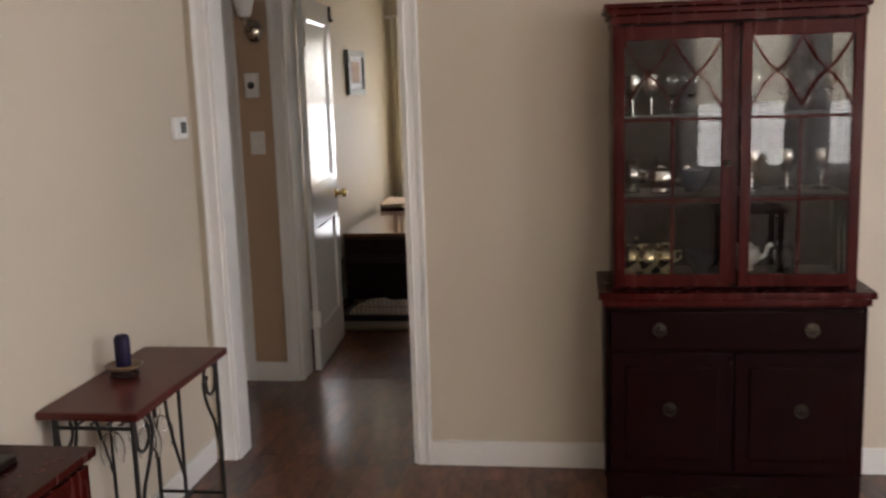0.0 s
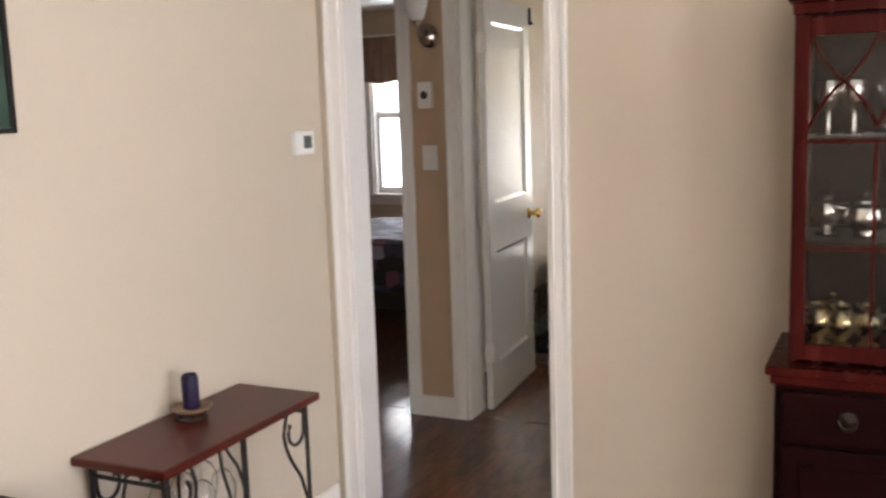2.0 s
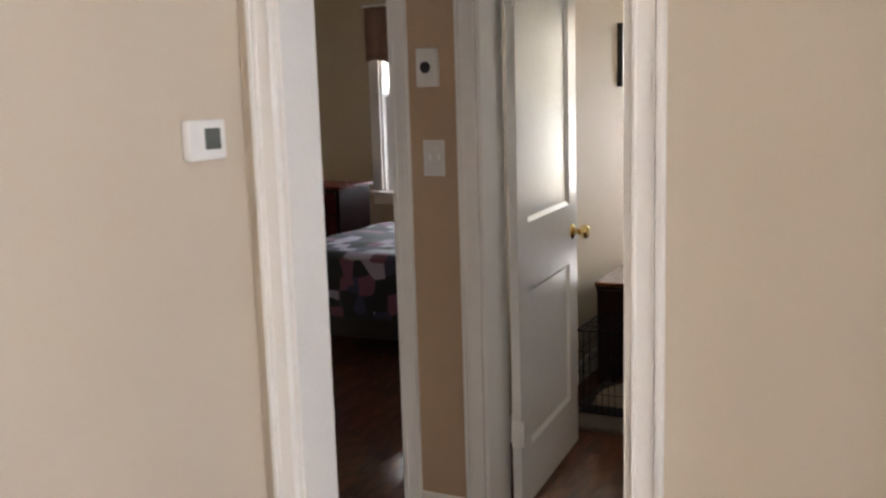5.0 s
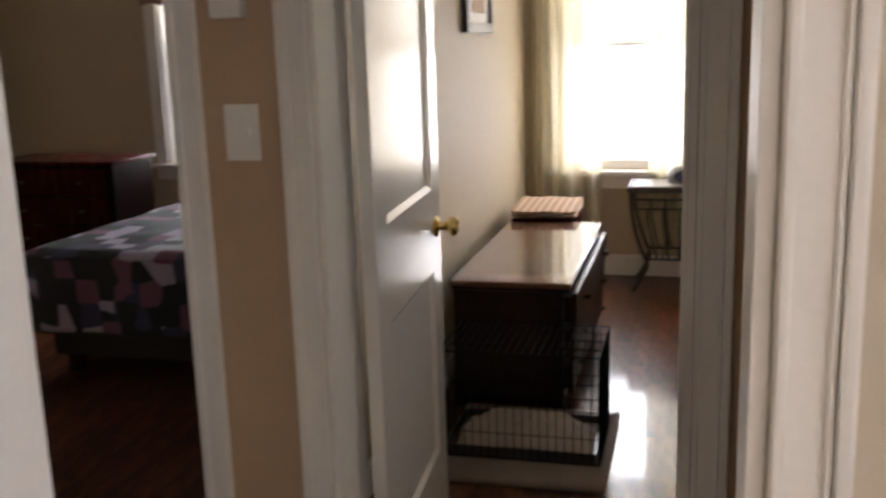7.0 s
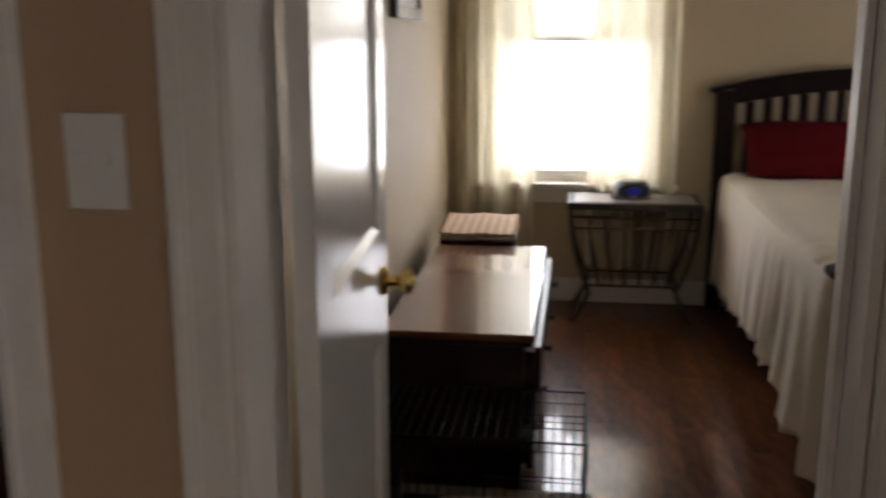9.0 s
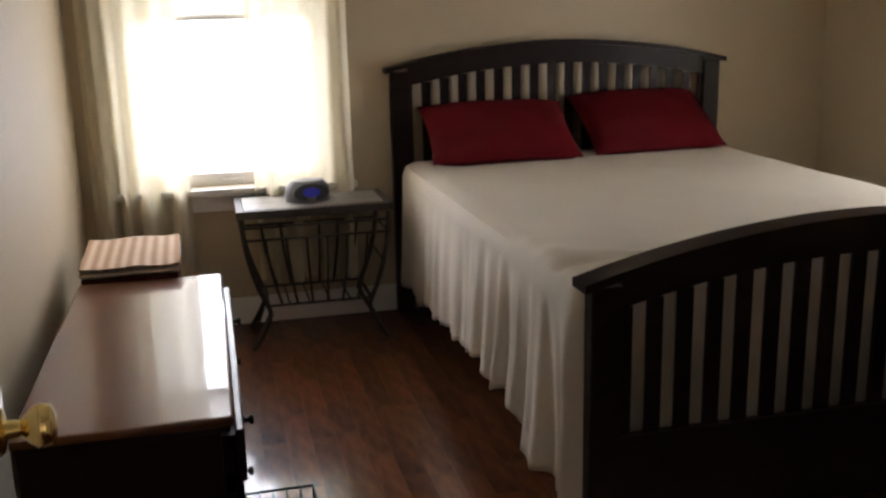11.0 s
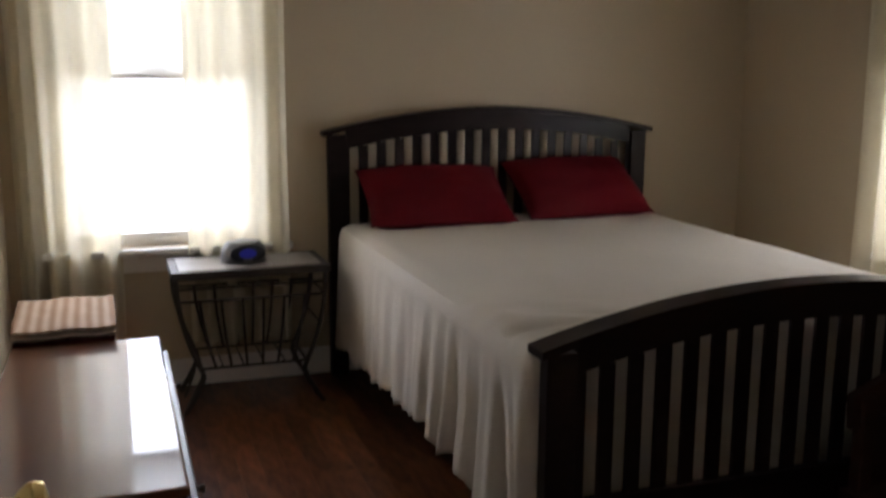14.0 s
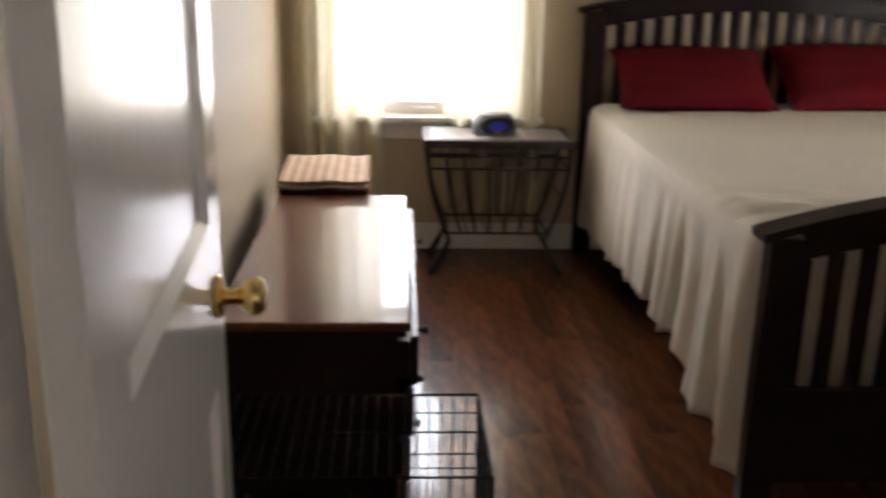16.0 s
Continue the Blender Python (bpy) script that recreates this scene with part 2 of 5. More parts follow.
# ---- building helpers ----
def box(bm, x0, x1, y0, y1, z0, z1, bevel=0.0):
    m = Matrix.Translation(((x0 + x1) / 2, (y0 + y1) / 2, (z0 + z1) / 2)) @ Matrix.Diagonal((abs(x1 - x0), abs(y1 - y0), abs(z1 - z0), 1))
    vs = bmesh.ops.create_cube(bm, size=1, matrix=m)["verts"]
    if bevel:
        es = list({e for v in vs for e in v.link_edges})
        bmesh.ops.bevel(bm, geom=es, offset=bevel, segments=2, affect="EDGES", profile=0.6)
    return bm


def tube(bm, pts, r, seg=8, closed=False):
    """A round bar along a line of points."""
    pts = [Vector(p) for p in pts]
    rings = []
    up = Vector((0.13, 0.21, 1)).normalized()
    for i, p in enumerate(pts):
        a, b_ = pts[max(0, i - 1)], pts[min(len(pts) - 1, i + 1)]
        d = (b_ - a).normalized()
        u = d.cross(up)
        if u.length < 1e-3:
            u = d.cross(Vector((1, 0, 0)))
        u.normalize()
        v = d.cross(u).normalized()
        rings.append([bm.verts.new(p + r * (math.cos(2 * math.pi * k / seg) * u + math.sin(2 * math.pi * k / seg) * v)) for k in range(seg)])
    for a, b_ in zip(rings, rings[1:]):
        for k in range(seg):
            bm.faces.new((a[k], a[(k + 1) % seg], b_[(k + 1) % seg], b_[k]))
    bm.faces.new(rings[0][::-1])
    bm.faces.new(rings[-1])
    return bm


def lathe(bm, profile, at=(0, 0, 0), seg=24, axis="z"):
    """A turned shape: profile is radius, height pairs."""
    rings = []
    for r, h in profile:
        ring = []
        for k in range(seg):
            a = 2 * math.pi * k / seg
            c, s = r * math.cos(a), r * math.sin(a)
            p = {"z": (c, s, h), "x": (h, c, s), "y": (c, h, s)}[axis]
            ring.append(bm.verts.new(Vector(at) + Vector(p)))
        rings.append(ring)
    for a, b_ in zip(rings, rings[1:]):
        for k in range(seg):
            bm.faces.new((a[k], a[(k + 1) % seg], b_[(k + 1) % seg], b_[k]))
    bm.faces.new(rings[0][::-1])
    bm.faces.new(rings[-1])
    return bm


def grid(bm, nu, nv, f):
    """A sheet from f(u, v), both from 0 to 1."""
    vs = [[bm.verts.new(f(i / nu, j / nv)) for j in range(nv + 1)] for i in range(nu + 1)]
    for i in range(nu):
        for j in range(nv):
            bm.faces.new((vs[i][j], vs[i + 1][j], vs[i + 1][j + 1], vs[i][j + 1]))
    return bm


def finish(name, bm, material, smooth=True, thick=0.0):
    bmesh.ops.recalc_face_normals(bm, faces=bm.faces)
    me = bpy.data.meshes.new(name)
    bm.to_mesh(me)
    bm.free()
    me.materials.append(material)
    if smooth:
        for p in me.polygons:
            p.use_smooth = True
        me.set_sharp_from_angle(angle=radians(38))
        for p in me.polygons:
            if p.area > 0.0003 and max(abs(c) for c in p.normal) > 0.99999:
                p.use_smooth = False
    ob = new(name, me)
    if thick:
        s = ob.modifiers.new("thickness", "SOLIDIFY")
        s.thickness = thick
        s.offset = 0
    return ob


def part(name, bm, material, parent, label="", thick=0.0, smooth=True):
    ob = finish(name, bm, material, smooth, thick)
    ob.parent = parent
    return tagged(ob, label) if label else ob


def thing(name, m, label, category, group="", kind=""):
    ob = new(name)
    ob.empty_display_size = 0.1
    ob.matrix_world = m
    return tagged(ob, label, category, group, kind)


def B():
    return bmesh.new()


def structure(name, bm, material, label, category=""):
    return tagged(finish(name, bm, material), label, category or name.split("_")[0], "", "structure")


def wall_along_x(name, x0, x1, y0, y1, z1, openings, material, label):
    """A wall that runs along x, with openings (x0, x1, z0, z1) right through it."""
    bm = B()
    at = x0
    for a, b_, lo, hi in sorted(openings):
        if a > at:
            box(bm, at, a, y0, y1, 0, z1)
        if lo > 0:
            box(bm, a, b_, y0, y1, 0, lo)
        if hi < z1:
            box(bm, a, b_, y0, y1, hi, z1)
        at = b_
    if at < x1:
        box(bm, at, x1, y0, y1, 0, z1)
    return structure(name, bm, material, label, "wall")


def wall_along_y(name, y0, y1, x0, x1, z1, openings, material, label):
    bm = B()
    at = y0
    for a, b_, lo, hi in sorted(openings):
        if a > at:
            box(bm, x0, x1, at, a, 0, z1)
        if lo > 0:
            box(bm, x0, x1, a, b_, 0, lo)
        if hi < z1:
            box(bm, x0, x1, a, b_, hi, z1)
        at = b_
    if at < y1:
        box(bm, x0, x1, at, y1, 0, z1)
    return structure(name, bm, material, label, "wall")

# ---- large structure ----
CEILING = 2.44
LIV_L, LIV_R, LIV_BACK = -0.09, 4.4, -4.7
HALL_Y, BED_Y, FAR_Y = 1.116, 1.25, 5.22
BED_L, BED_R = -0.298, 3.40
wall_along_x("wall_living_front", -0.21, LIV_R, 0, 0.13, CEILING, [(0.008, 0.782, 0, 2.06)], WALL, "tan painted plaster wall with a cased doorway")
wall_along_y("wall_living_side", LIV_BACK, 0, LIV_L - 0.12, LIV_L, CEILING, [], WALL, "tan painted plaster wall beside the console table")
wall_along_x("wall_living_back", -0.21, LIV_R + 0.12, LIV_BACK - 0.14, LIV_BACK, CEILING, [(2.32, 3.08, 0.80, 2.20), (3.30, 4.06, 0.80, 2.20)], WALL, "tan painted wall with two windows")
wall_along_y("wall_living_window_side", LIV_BACK, 0.13, LIV_R, LIV_R + 0.12, CEILING, [(-4.3, -3.1, 0.75, 2.05), (-2.4, -1.2, 0.75, 2.05)], WALL, "tan painted wall with two windows")
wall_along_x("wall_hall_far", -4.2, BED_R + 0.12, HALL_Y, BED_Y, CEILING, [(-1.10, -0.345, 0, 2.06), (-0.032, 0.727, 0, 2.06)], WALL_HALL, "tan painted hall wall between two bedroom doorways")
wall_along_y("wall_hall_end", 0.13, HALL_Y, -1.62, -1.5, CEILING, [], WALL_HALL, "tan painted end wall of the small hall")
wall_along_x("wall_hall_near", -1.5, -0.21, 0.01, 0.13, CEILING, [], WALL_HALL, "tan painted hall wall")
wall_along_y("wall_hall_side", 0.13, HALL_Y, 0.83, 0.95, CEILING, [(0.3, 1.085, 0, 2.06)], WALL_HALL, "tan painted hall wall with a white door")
wall_along_y("wall_between_bedrooms", BED_Y, FAR_Y, -0.375, BED_L, CEILING, [], WALL_BED, "cream painted wall between the two bedrooms")
wall_along_y("wall_bedroom_side", BED_Y, FAR_Y, BED_R, BED_R + 0.14, CEILING, [(3.2, 4.1, 0.66, 2.02)], WALL_BED, "cream painted bedroom wall with a curtained window")
wall_along_x("wall_far", -4.2, BED_R + 0.14, FAR_Y, FAR_Y + 0.14, CEILING, [(-2.80, -2.0, 0.70, 2.02), (-0.09, 0.82, 0.66, 2.02)], WALL_BED, "cream painted outer wall with two windows")
wall_along_y("wall_second_bedroom_end", BED_Y, FAR_Y, -4.2, -4.08, CEILING, [], WALL_BED, "cream painted end wall of the second bedroom")

for nm, x0, x1, y0, y1 in (("ceiling_living", LIV_L - 0.12, LIV_R + 0.12, LIV_BACK - 0.14, 0.13), ("ceiling_hall", -1.62, 0.95, 0.13, HALL_Y), ("ceiling_bedrooms", -4.2, BED_R + 0.14, HALL_Y, FAR_Y + 0.14)):
    structure(nm, box(B(), x0, x1, y0, y1, CEILING, CEILING + 0.1), CEIL, "flat white painted plaster ceiling", "ceiling")

floor_living = structure("floor_living", box(B(), LIV_L - 0.12, LIV_R + 0.12, LIV_BACK - 0.14, 0.065, -0.12, -0.012), SUBFLOOR, "glossy dark red-brown hardwood strip floor", "floor")
floor_hall = structure("floor_hall", box(B(), -1.62, 0.95, 0.065, 1.183, -0.12, -0.012), SUBFLOOR, "glossy dark red-brown hardwood strip floor in the hall", "floor")
floor_bedroom = structure("floor_bedroom", box(B(), -0.34, BED_R + 0.14, 1.183, FAR_Y + 0.14, -0.12, -0.012), SUBFLOOR, "glossy dark red-brown hardwood strip floor in the bedroom", "floor")
floor_second = structure("floor_second_bedroom", box(B(), -4.2, -0.34, 1.183, FAR_Y + 0.14, -0.12, -0.012), SUBFLOOR, "glossy dark red-brown hardwood strip floor in the second bedroom", "floor")
bm = B()
grid(bm, 8, 8, lambda u, v: (-400 + 800 * u, -400 + 800 * v, -0.5))
structure("ground", bm, mat("lawn", (0.08, 0.10, 0.05), 0.9, scale=0.5, vary=0.3), "green lawn around the house", "ground")
# Unseen roof slabs, added to keep sky light out of the rooms.
bm = B()
box(bm, LIV_L - 0.2, LIV_R + 0.2, LIV_BACK - 0.2, 0.2, CEILING + 0.1, CEILING + 0.2)
box(bm, -4.3, LIV_R + 0.2, 0.2, FAR_Y + 0.2, CEILING + 0.1, CEILING + 0.2)
structure("roof", bm, mat("grey_roof", (0.12, 0.11, 0.10), 0.9), "unseen flat grey roof added to keep sky light out of the rooms", "roof")
# Unseen slabs and wall, added against light leaking in beside the hall.
bm = B()
box(bm, 0.95, LIV_R + 0.12, 0.13, HALL_Y, CEILING, CEILING + 0.1)
box(bm, -4.2, -1.62, 0.0, HALL_Y, CEILING, CEILING + 0.1)
box(bm, LIV_R, LIV_R + 0.12, 0.13, HALL_Y + 0.1, 0, CEILING)
structure("wall_closet_close", bm, WALL_HALL, "unseen plain slabs and wall added to close the space beside the hall", "wall")


# ---- trim ----
def casing_profile(bm, x0, x1, y, z0, z1, out=-1, flip=False):
    """A board with a raised outer bead and a stepped inner edge, on a wall face at y."""
    w = x1 - x0
    band, bead = (x0, x1) if flip else (x1, x0)
    k = w if flip else -w
    box(bm, x0, x1, y, y + out * 0.013, z0, z1, 0.002)
    box(bm, band + 0.02 * k, band + 0.24 * k, y + out * 0.011, y + out * 0.022, z0, z1, 0.004)
    box(bm, band + 0.27 * k, band + 0.36 * k, y + out * 0.011, y + out * 0.0175, z0, z1, 0.003)
    box(bm, bead - 0.03 * k, bead - 0.17 * k, y + out * 0.011, y + out * 0.0165, z0, z1, 0.0025)


def doorway(name, x0, x1, y0, y1, wl, wr, wtop, label, stop=True, back=0.55, deep=0.003):
    """Casing on both faces, jamb lining and door stop of an opening in a wall along x."""
    root = thing(name, pose(0, 0, 0), label, "door frame", "", "structure")
    for y, out in ((y0, -1), (y1, back)):
        part("casing_left", (lambda b: (casing_profile(b, x0 - wl, x0 - 0.004, y, 0, 2.06 + 0.004, out, True), b)[1])(B()), TRIM, root)
        part("casing_right", (lambda b: (casing_profile(b, x1 + 0.004, x1 + wr, y, 0, 2.06 + 0.004, out), b)[1])(B()), TRIM, root)
        part("casing_head", box(B(), x0 - wl, x1 + wr, y, y + out * 0.022, 2.066, 2.066 + wtop, 0.004), TRIM, root)
    part("jamb_left", box(B(), x0 - 0.003, x0 + 0.012, y0 - 0.003, y1 + deep, 0, 2.05, 0.002), TRIM, root)
    part("jamb_right", box(B(), x1 - 0.012, x1 + 0.003, y0 - 0.003, y1 + 0.003, 0, 2.05, 0.002), TRIM, root)
    part("jamb_head", box(B(), x0 + 0.013, x1 - 0.013, y0 - 0.003, y1 + 0.003, 2.035, 2.055, 0.002), TRIM, root)
    if stop:
        ys = y1 - 0.075
        part("door_stop", box(B(), x1 - 0.024, x1 - 0.0125, ys, ys + 0.035, 0, 2.034, 0.002), TRIM, root)
    return root


doorway("door_frame_living", 0.008, 0.782, 0, 0.13, 0.066, 0.066, 0.11, "white painted wooden doorway casing open to the hall", False)
bed_frame = doorway("door_frame_bedroom", -0.032, 0.727, HALL_Y, BED_Y, 0.072, 0.076, 0.11, "white painted wooden casing of the bedroom doorway", True, 1.35, 0.045)
doorway("door_frame_second_bedroom", -1.10, -0.345, HALL_Y, BED_Y, 0.06, 0.062, 0.11, "white painted wooden casing of the second bedroom doorway", False)
part("strike_plate", box(B(), 0.7125, 0.7155, 1.222, 1.246, 0.895, 0.955, 0.001), OLDBRASS, bed_frame, "dull brass strike plate")


def baseboard(name, x0, x1, y0, y1, h=0.105):
    """A board with a rounded cap along the foot of a wall."""
    bm = B()
    box(bm, x0, x1, y0, y1, 0.0, h, 0.004)
    return structure(name, bm, TRIM, "white painted wooden baseboard", "baseboard")


baseboard("baseboard_living_front", 0.849, LIV_R, -0.016, 0)
baseboard("baseboard_living_side", LIV_L, LIV_L + 0.016, LIV_BACK, -0.026)
baseboard("baseboard_hall", -0.282, -0.105, HALL_Y - 0.016, HALL_Y)
baseboard("baseboard_hall_corner", 0.8035, 0.8105, HALL_Y - 0.014, HALL_Y)
baseboard("baseboard_bedroom_far", BED_L + 0.016, BED_R, FAR_Y - 0.016, FAR_Y, 0.13)
baseboard("baseboard_bedroom_left", BED_L, BED_L + 0.016, BED_Y, FAR_Y, 0.11)
baseboard("baseboard_bedroom_right", BED_R - 0.016, BED_R, BED_Y, FAR_Y - 0.017, 0.11)
baseboard("baseboard_second_far", -4.08, -0.375, FAR_Y - 0.016, FAR_Y, 0.12)


# ---- windows ----
def window(name, m, w, h, label, watts, color=(0.94, 0.97, 1.0), shade=0.0, cloth=SHADE_BED):
    """A double-hung sash window; local x along the wall, y outwards, z up from the sill line."""
    root = thing(name, m, label, "window", "", "structure")
    frame_ = part("window_frame", box(box(box(B(), -w / 2, -w / 2 + 0.02, 0.0, 0.14, 0, h), w / 2 - 0.02, w / 2, 0.0, 0.14, 0, h), -w / 2 + 0.02, w / 2 - 0.02, 0.0, 0.14, h - 0.02, h), TRIM, root)
    bm = B()
    for a in (-w / 2 - 0.09, w / 2):
        box(bm, a, a + 0.09, -0.02, -0.001, 0.0, h + 0.09, 0.003)
    box(bm, -w / 2, w / 2, -0.018, -0.001, h, h + 0.09, 0.003)
    part("casing", bm, TRIM, root)
    part("window_sill", box(B(), -w / 2 - 0.11, w / 2 + 0.11, -0.055, 0.06, -0.03, -0.001, 0.006), TRIM, root)
    part("apron", box(B(), -w / 2 - 0.09, w / 2 + 0.09, -0.016, -0.001, -0.11, -0.031, 0.003), TRIM, root)
    mid = h * 0.585
    for nm, z0, z1, y in (("lower_sash", 0.0, mid, 0.05), ("upper_sash", mid - 0.03, h - 0.02, 0.085)):
        bm = B()
        a = w / 2 - 0.021
        box(bm, -a, -a + 0.04, y, y + 0.03, z0, z1, 0.003)
        box(bm, a - 0.04, a, y, y + 0.03, z0, z1, 0.003)
        box(bm, -a + 0.04, a - 0.04, y, y + 0.03, z0, z0 + (0.06 if nm == "lower_sash" else 0.05), 0.003)
        box(bm, -a + 0.04, a - 0.04, y, y + 0.03, z1 - (0.05 if nm == "lower_sash" else 0.035), z1, 0.003)
        sash = part(nm, bm, TRIM, root)
        g = part("pane", box(B(), -a + 0.041, a - 0.041, y + 0.013, y + 0.017, z0 + 0.036, z1 - 0.036), GLASS, sash)
        g.visible_shadow = False
    part("sash_lift", box(B(), -0.05, 0.05, 0.035, 0.05, 0.022, 0.034, 0.003), TRIM, root)
    part("sash_lock", box(B(), -0.03, 0.03, 0.04, 0.06, mid, mid + 0.018, 0.004), OLDBRASS, root)
    if shade:
        part("roller_shade", grid(B(), 12, 12, lambda u, v: (-w / 2 + 0.022 + (w - 0.044) * u, 0.019 + 0.0015 * math.sin(7 * u + 3 * v), h - 0.021 - shade * v)), cloth, root, "roller shade pulled half down")
    window_light(name + "_sky", m @ look((0, 0.28, h / 2 + 0.02), (0, -1, h / 2 - 0.1)), w + 0.35, h + 0.3, watts, color)
    return root


window("window_1", pose(0.365, FAR_Y, 0.66), 0.91, 1.36, "white double-hung sash window, bright with daylight and half shaded", 200, shade=0.57)
window("window_2", pose(-2.40, FAR_Y, 0.70), 0.80, 1.32, "white double-hung sash window, bright with daylight", 105, shade=0.5)
window("window_3", pose(BED_R, 3.65, 0.66, 0, 0, -90), 0.90, 1.36, "white double-hung sash window behind sheer curtains", 225, shade=0.57, cloth=SHADE_DULL)
window("window_4", pose(2.70, LIV_BACK, 0.80, 0, 0, 180), 0.76, 1.40, "white double-hung sash window with a half-drawn shade", 92, (1.0, 0.95, 0.88), 0.84, SHADE)
window("window_5", pose(3.68, LIV_BACK, 0.80, 0, 0, 180), 0.76, 1.40, "white double-hung sash window with a half-drawn shade", 92, (1.0, 0.95, 0.88), 0.84, SHADE)
window("window_6", pose(LIV_R, -3.7, 0.75, 0, 0, -90), 1.2, 1.3, "white double-hung sash window lighting the living room", 94, (0.96, 0.98, 1.0))
window("window_7", pose(LIV_R, -1.8, 0.75, 0, 0, -90), 1.2, 1.3, "white double-hung sash window lighting the living room", 94, (0.96, 0.98, 1.0))


# ---- doors ----
def door_leaf(w, h, root, t=0.035, sunk=0.011, paint=DOOR):
    """A two-panel door: local x along its width from the hinge, y through its thickness, z up."""
    bm = B()
    sx, top, mid0, mid1, bot = 0.115, h - 0.115, 1.025, 0.785, 0.215
    for a, b_, lo, hi in ((0, sx, 0, h), (w - sx, w, 0, h), (sx, w - sx, top, h), (sx, w - sx, mid1, mid0), (sx, w - sx, 0, bot)):
        box(bm, a, b_, 0, t, lo, hi)
    leaf = part("leaf", bm, paint, root, "glossy white stiles and rails")
    for lo, hi in ((mid0, top), (bot, mid1)):
        part("panel", box(B(), sx - 0.003, w - sx + 0.003, sunk, t - sunk, lo - 0.003, hi + 0.003), paint, root)
        for y, s in ((0.0, 1), (t, -1)):
            bm = B()
            d = sunk * s
            e = 0.016
            o = [(sx, lo), (w - sx, lo), (w - sx, hi), (sx, hi)]
            i = [(sx + e, lo + e), (w - sx - e, lo + e), (w - sx - e, hi - e), (sx + e, hi - e)]
            vo = [bm.verts.new((x, y, z)) for x, z in o]
            vi = [bm.verts.new((x, y + d, z)) for x, z in i]
            for k in range(4):
                bm.faces.new((vo[k], vo[(k + 1) % 4], vi[(k + 1) % 4], vi[k]))
            part("panel_moulding", bm, paint, leaf, smooth=False)
    return leaf


KNOB = [(0.030, 0.0), (0.032, 0.004), (0.028, 0.009), (0.013, 0.013), (0.011, 0.030), (0.020, 0.038), (0.0275, 0.048), (0.0285, 0.056), (0.025, 0.066), (0.014, 0.071), (0.002, 0.072)]
bed_door = thing("door_1", pose(0.034, 1.268, 0.012, 0, 0, 94.0), "glossy white two-panel bedroom door standing wide open", "door", "", "structure")
door_leaf(0.769, 2.02, bed_door, 0.032)
part("door_knob", lathe(B(), [(r, -h) for r, h in KNOB], (0.690, 0.0, 0.911), 28, "y"), BRASS, bed_door, "polished brass knob")
part("door_knob", lathe(B(), [(r, h) for r, h in KNOB], (0.690, 0.032, 0.911), 28, "y"), BRASS, bed_door, "polished brass knob")
for z in (0.29, 1.80):
    part("hinge", tube(box(B(), -0.016, 0.001, 0.002, 0.03, z - 0.045, z + 0.045), [(-0.004, -0.006, z - 0.045), (-0.004, -0.006, z + 0.045)], 0.006), TRIM, bed_door, "painted butt hinge")
part("latch_plate", box(B(), 0.7685, 0.7705, 0.006, 0.029, 0.88, 0.94), OLDBRASS, bed_door, "dull brass latch plate")
part("coat_hook", box(box(B(), 0.765, 0.775, -0.012, 0.047, 1.93, 2.02, 0.002), 0.755, 0.775, -0.024, -0.002, 1.93, 1.945, 0.002), BLACKFRAME, bed_door, "black over-door hook")

hall_door = thing("door_2", pose(0.836, 1.08, 0.01, 0, 0, -90), "white painted two-panel hall door, closed", "door", "", "structure")
door_leaf(0.775, 2.03, hall_door, 0.035, 0.005, TRIM)
bm = B()
box(bm, 0.812, 0.8295, 0.2, 0.298, 0, 2.06, 0.004)
box(bm, 0.812, 0.8295, 0.2, 1.095, 2.062, 2.16, 0.004)
structure("trim_hall_door", bm, TRIM, "white painted casing round the hall door", "trim")

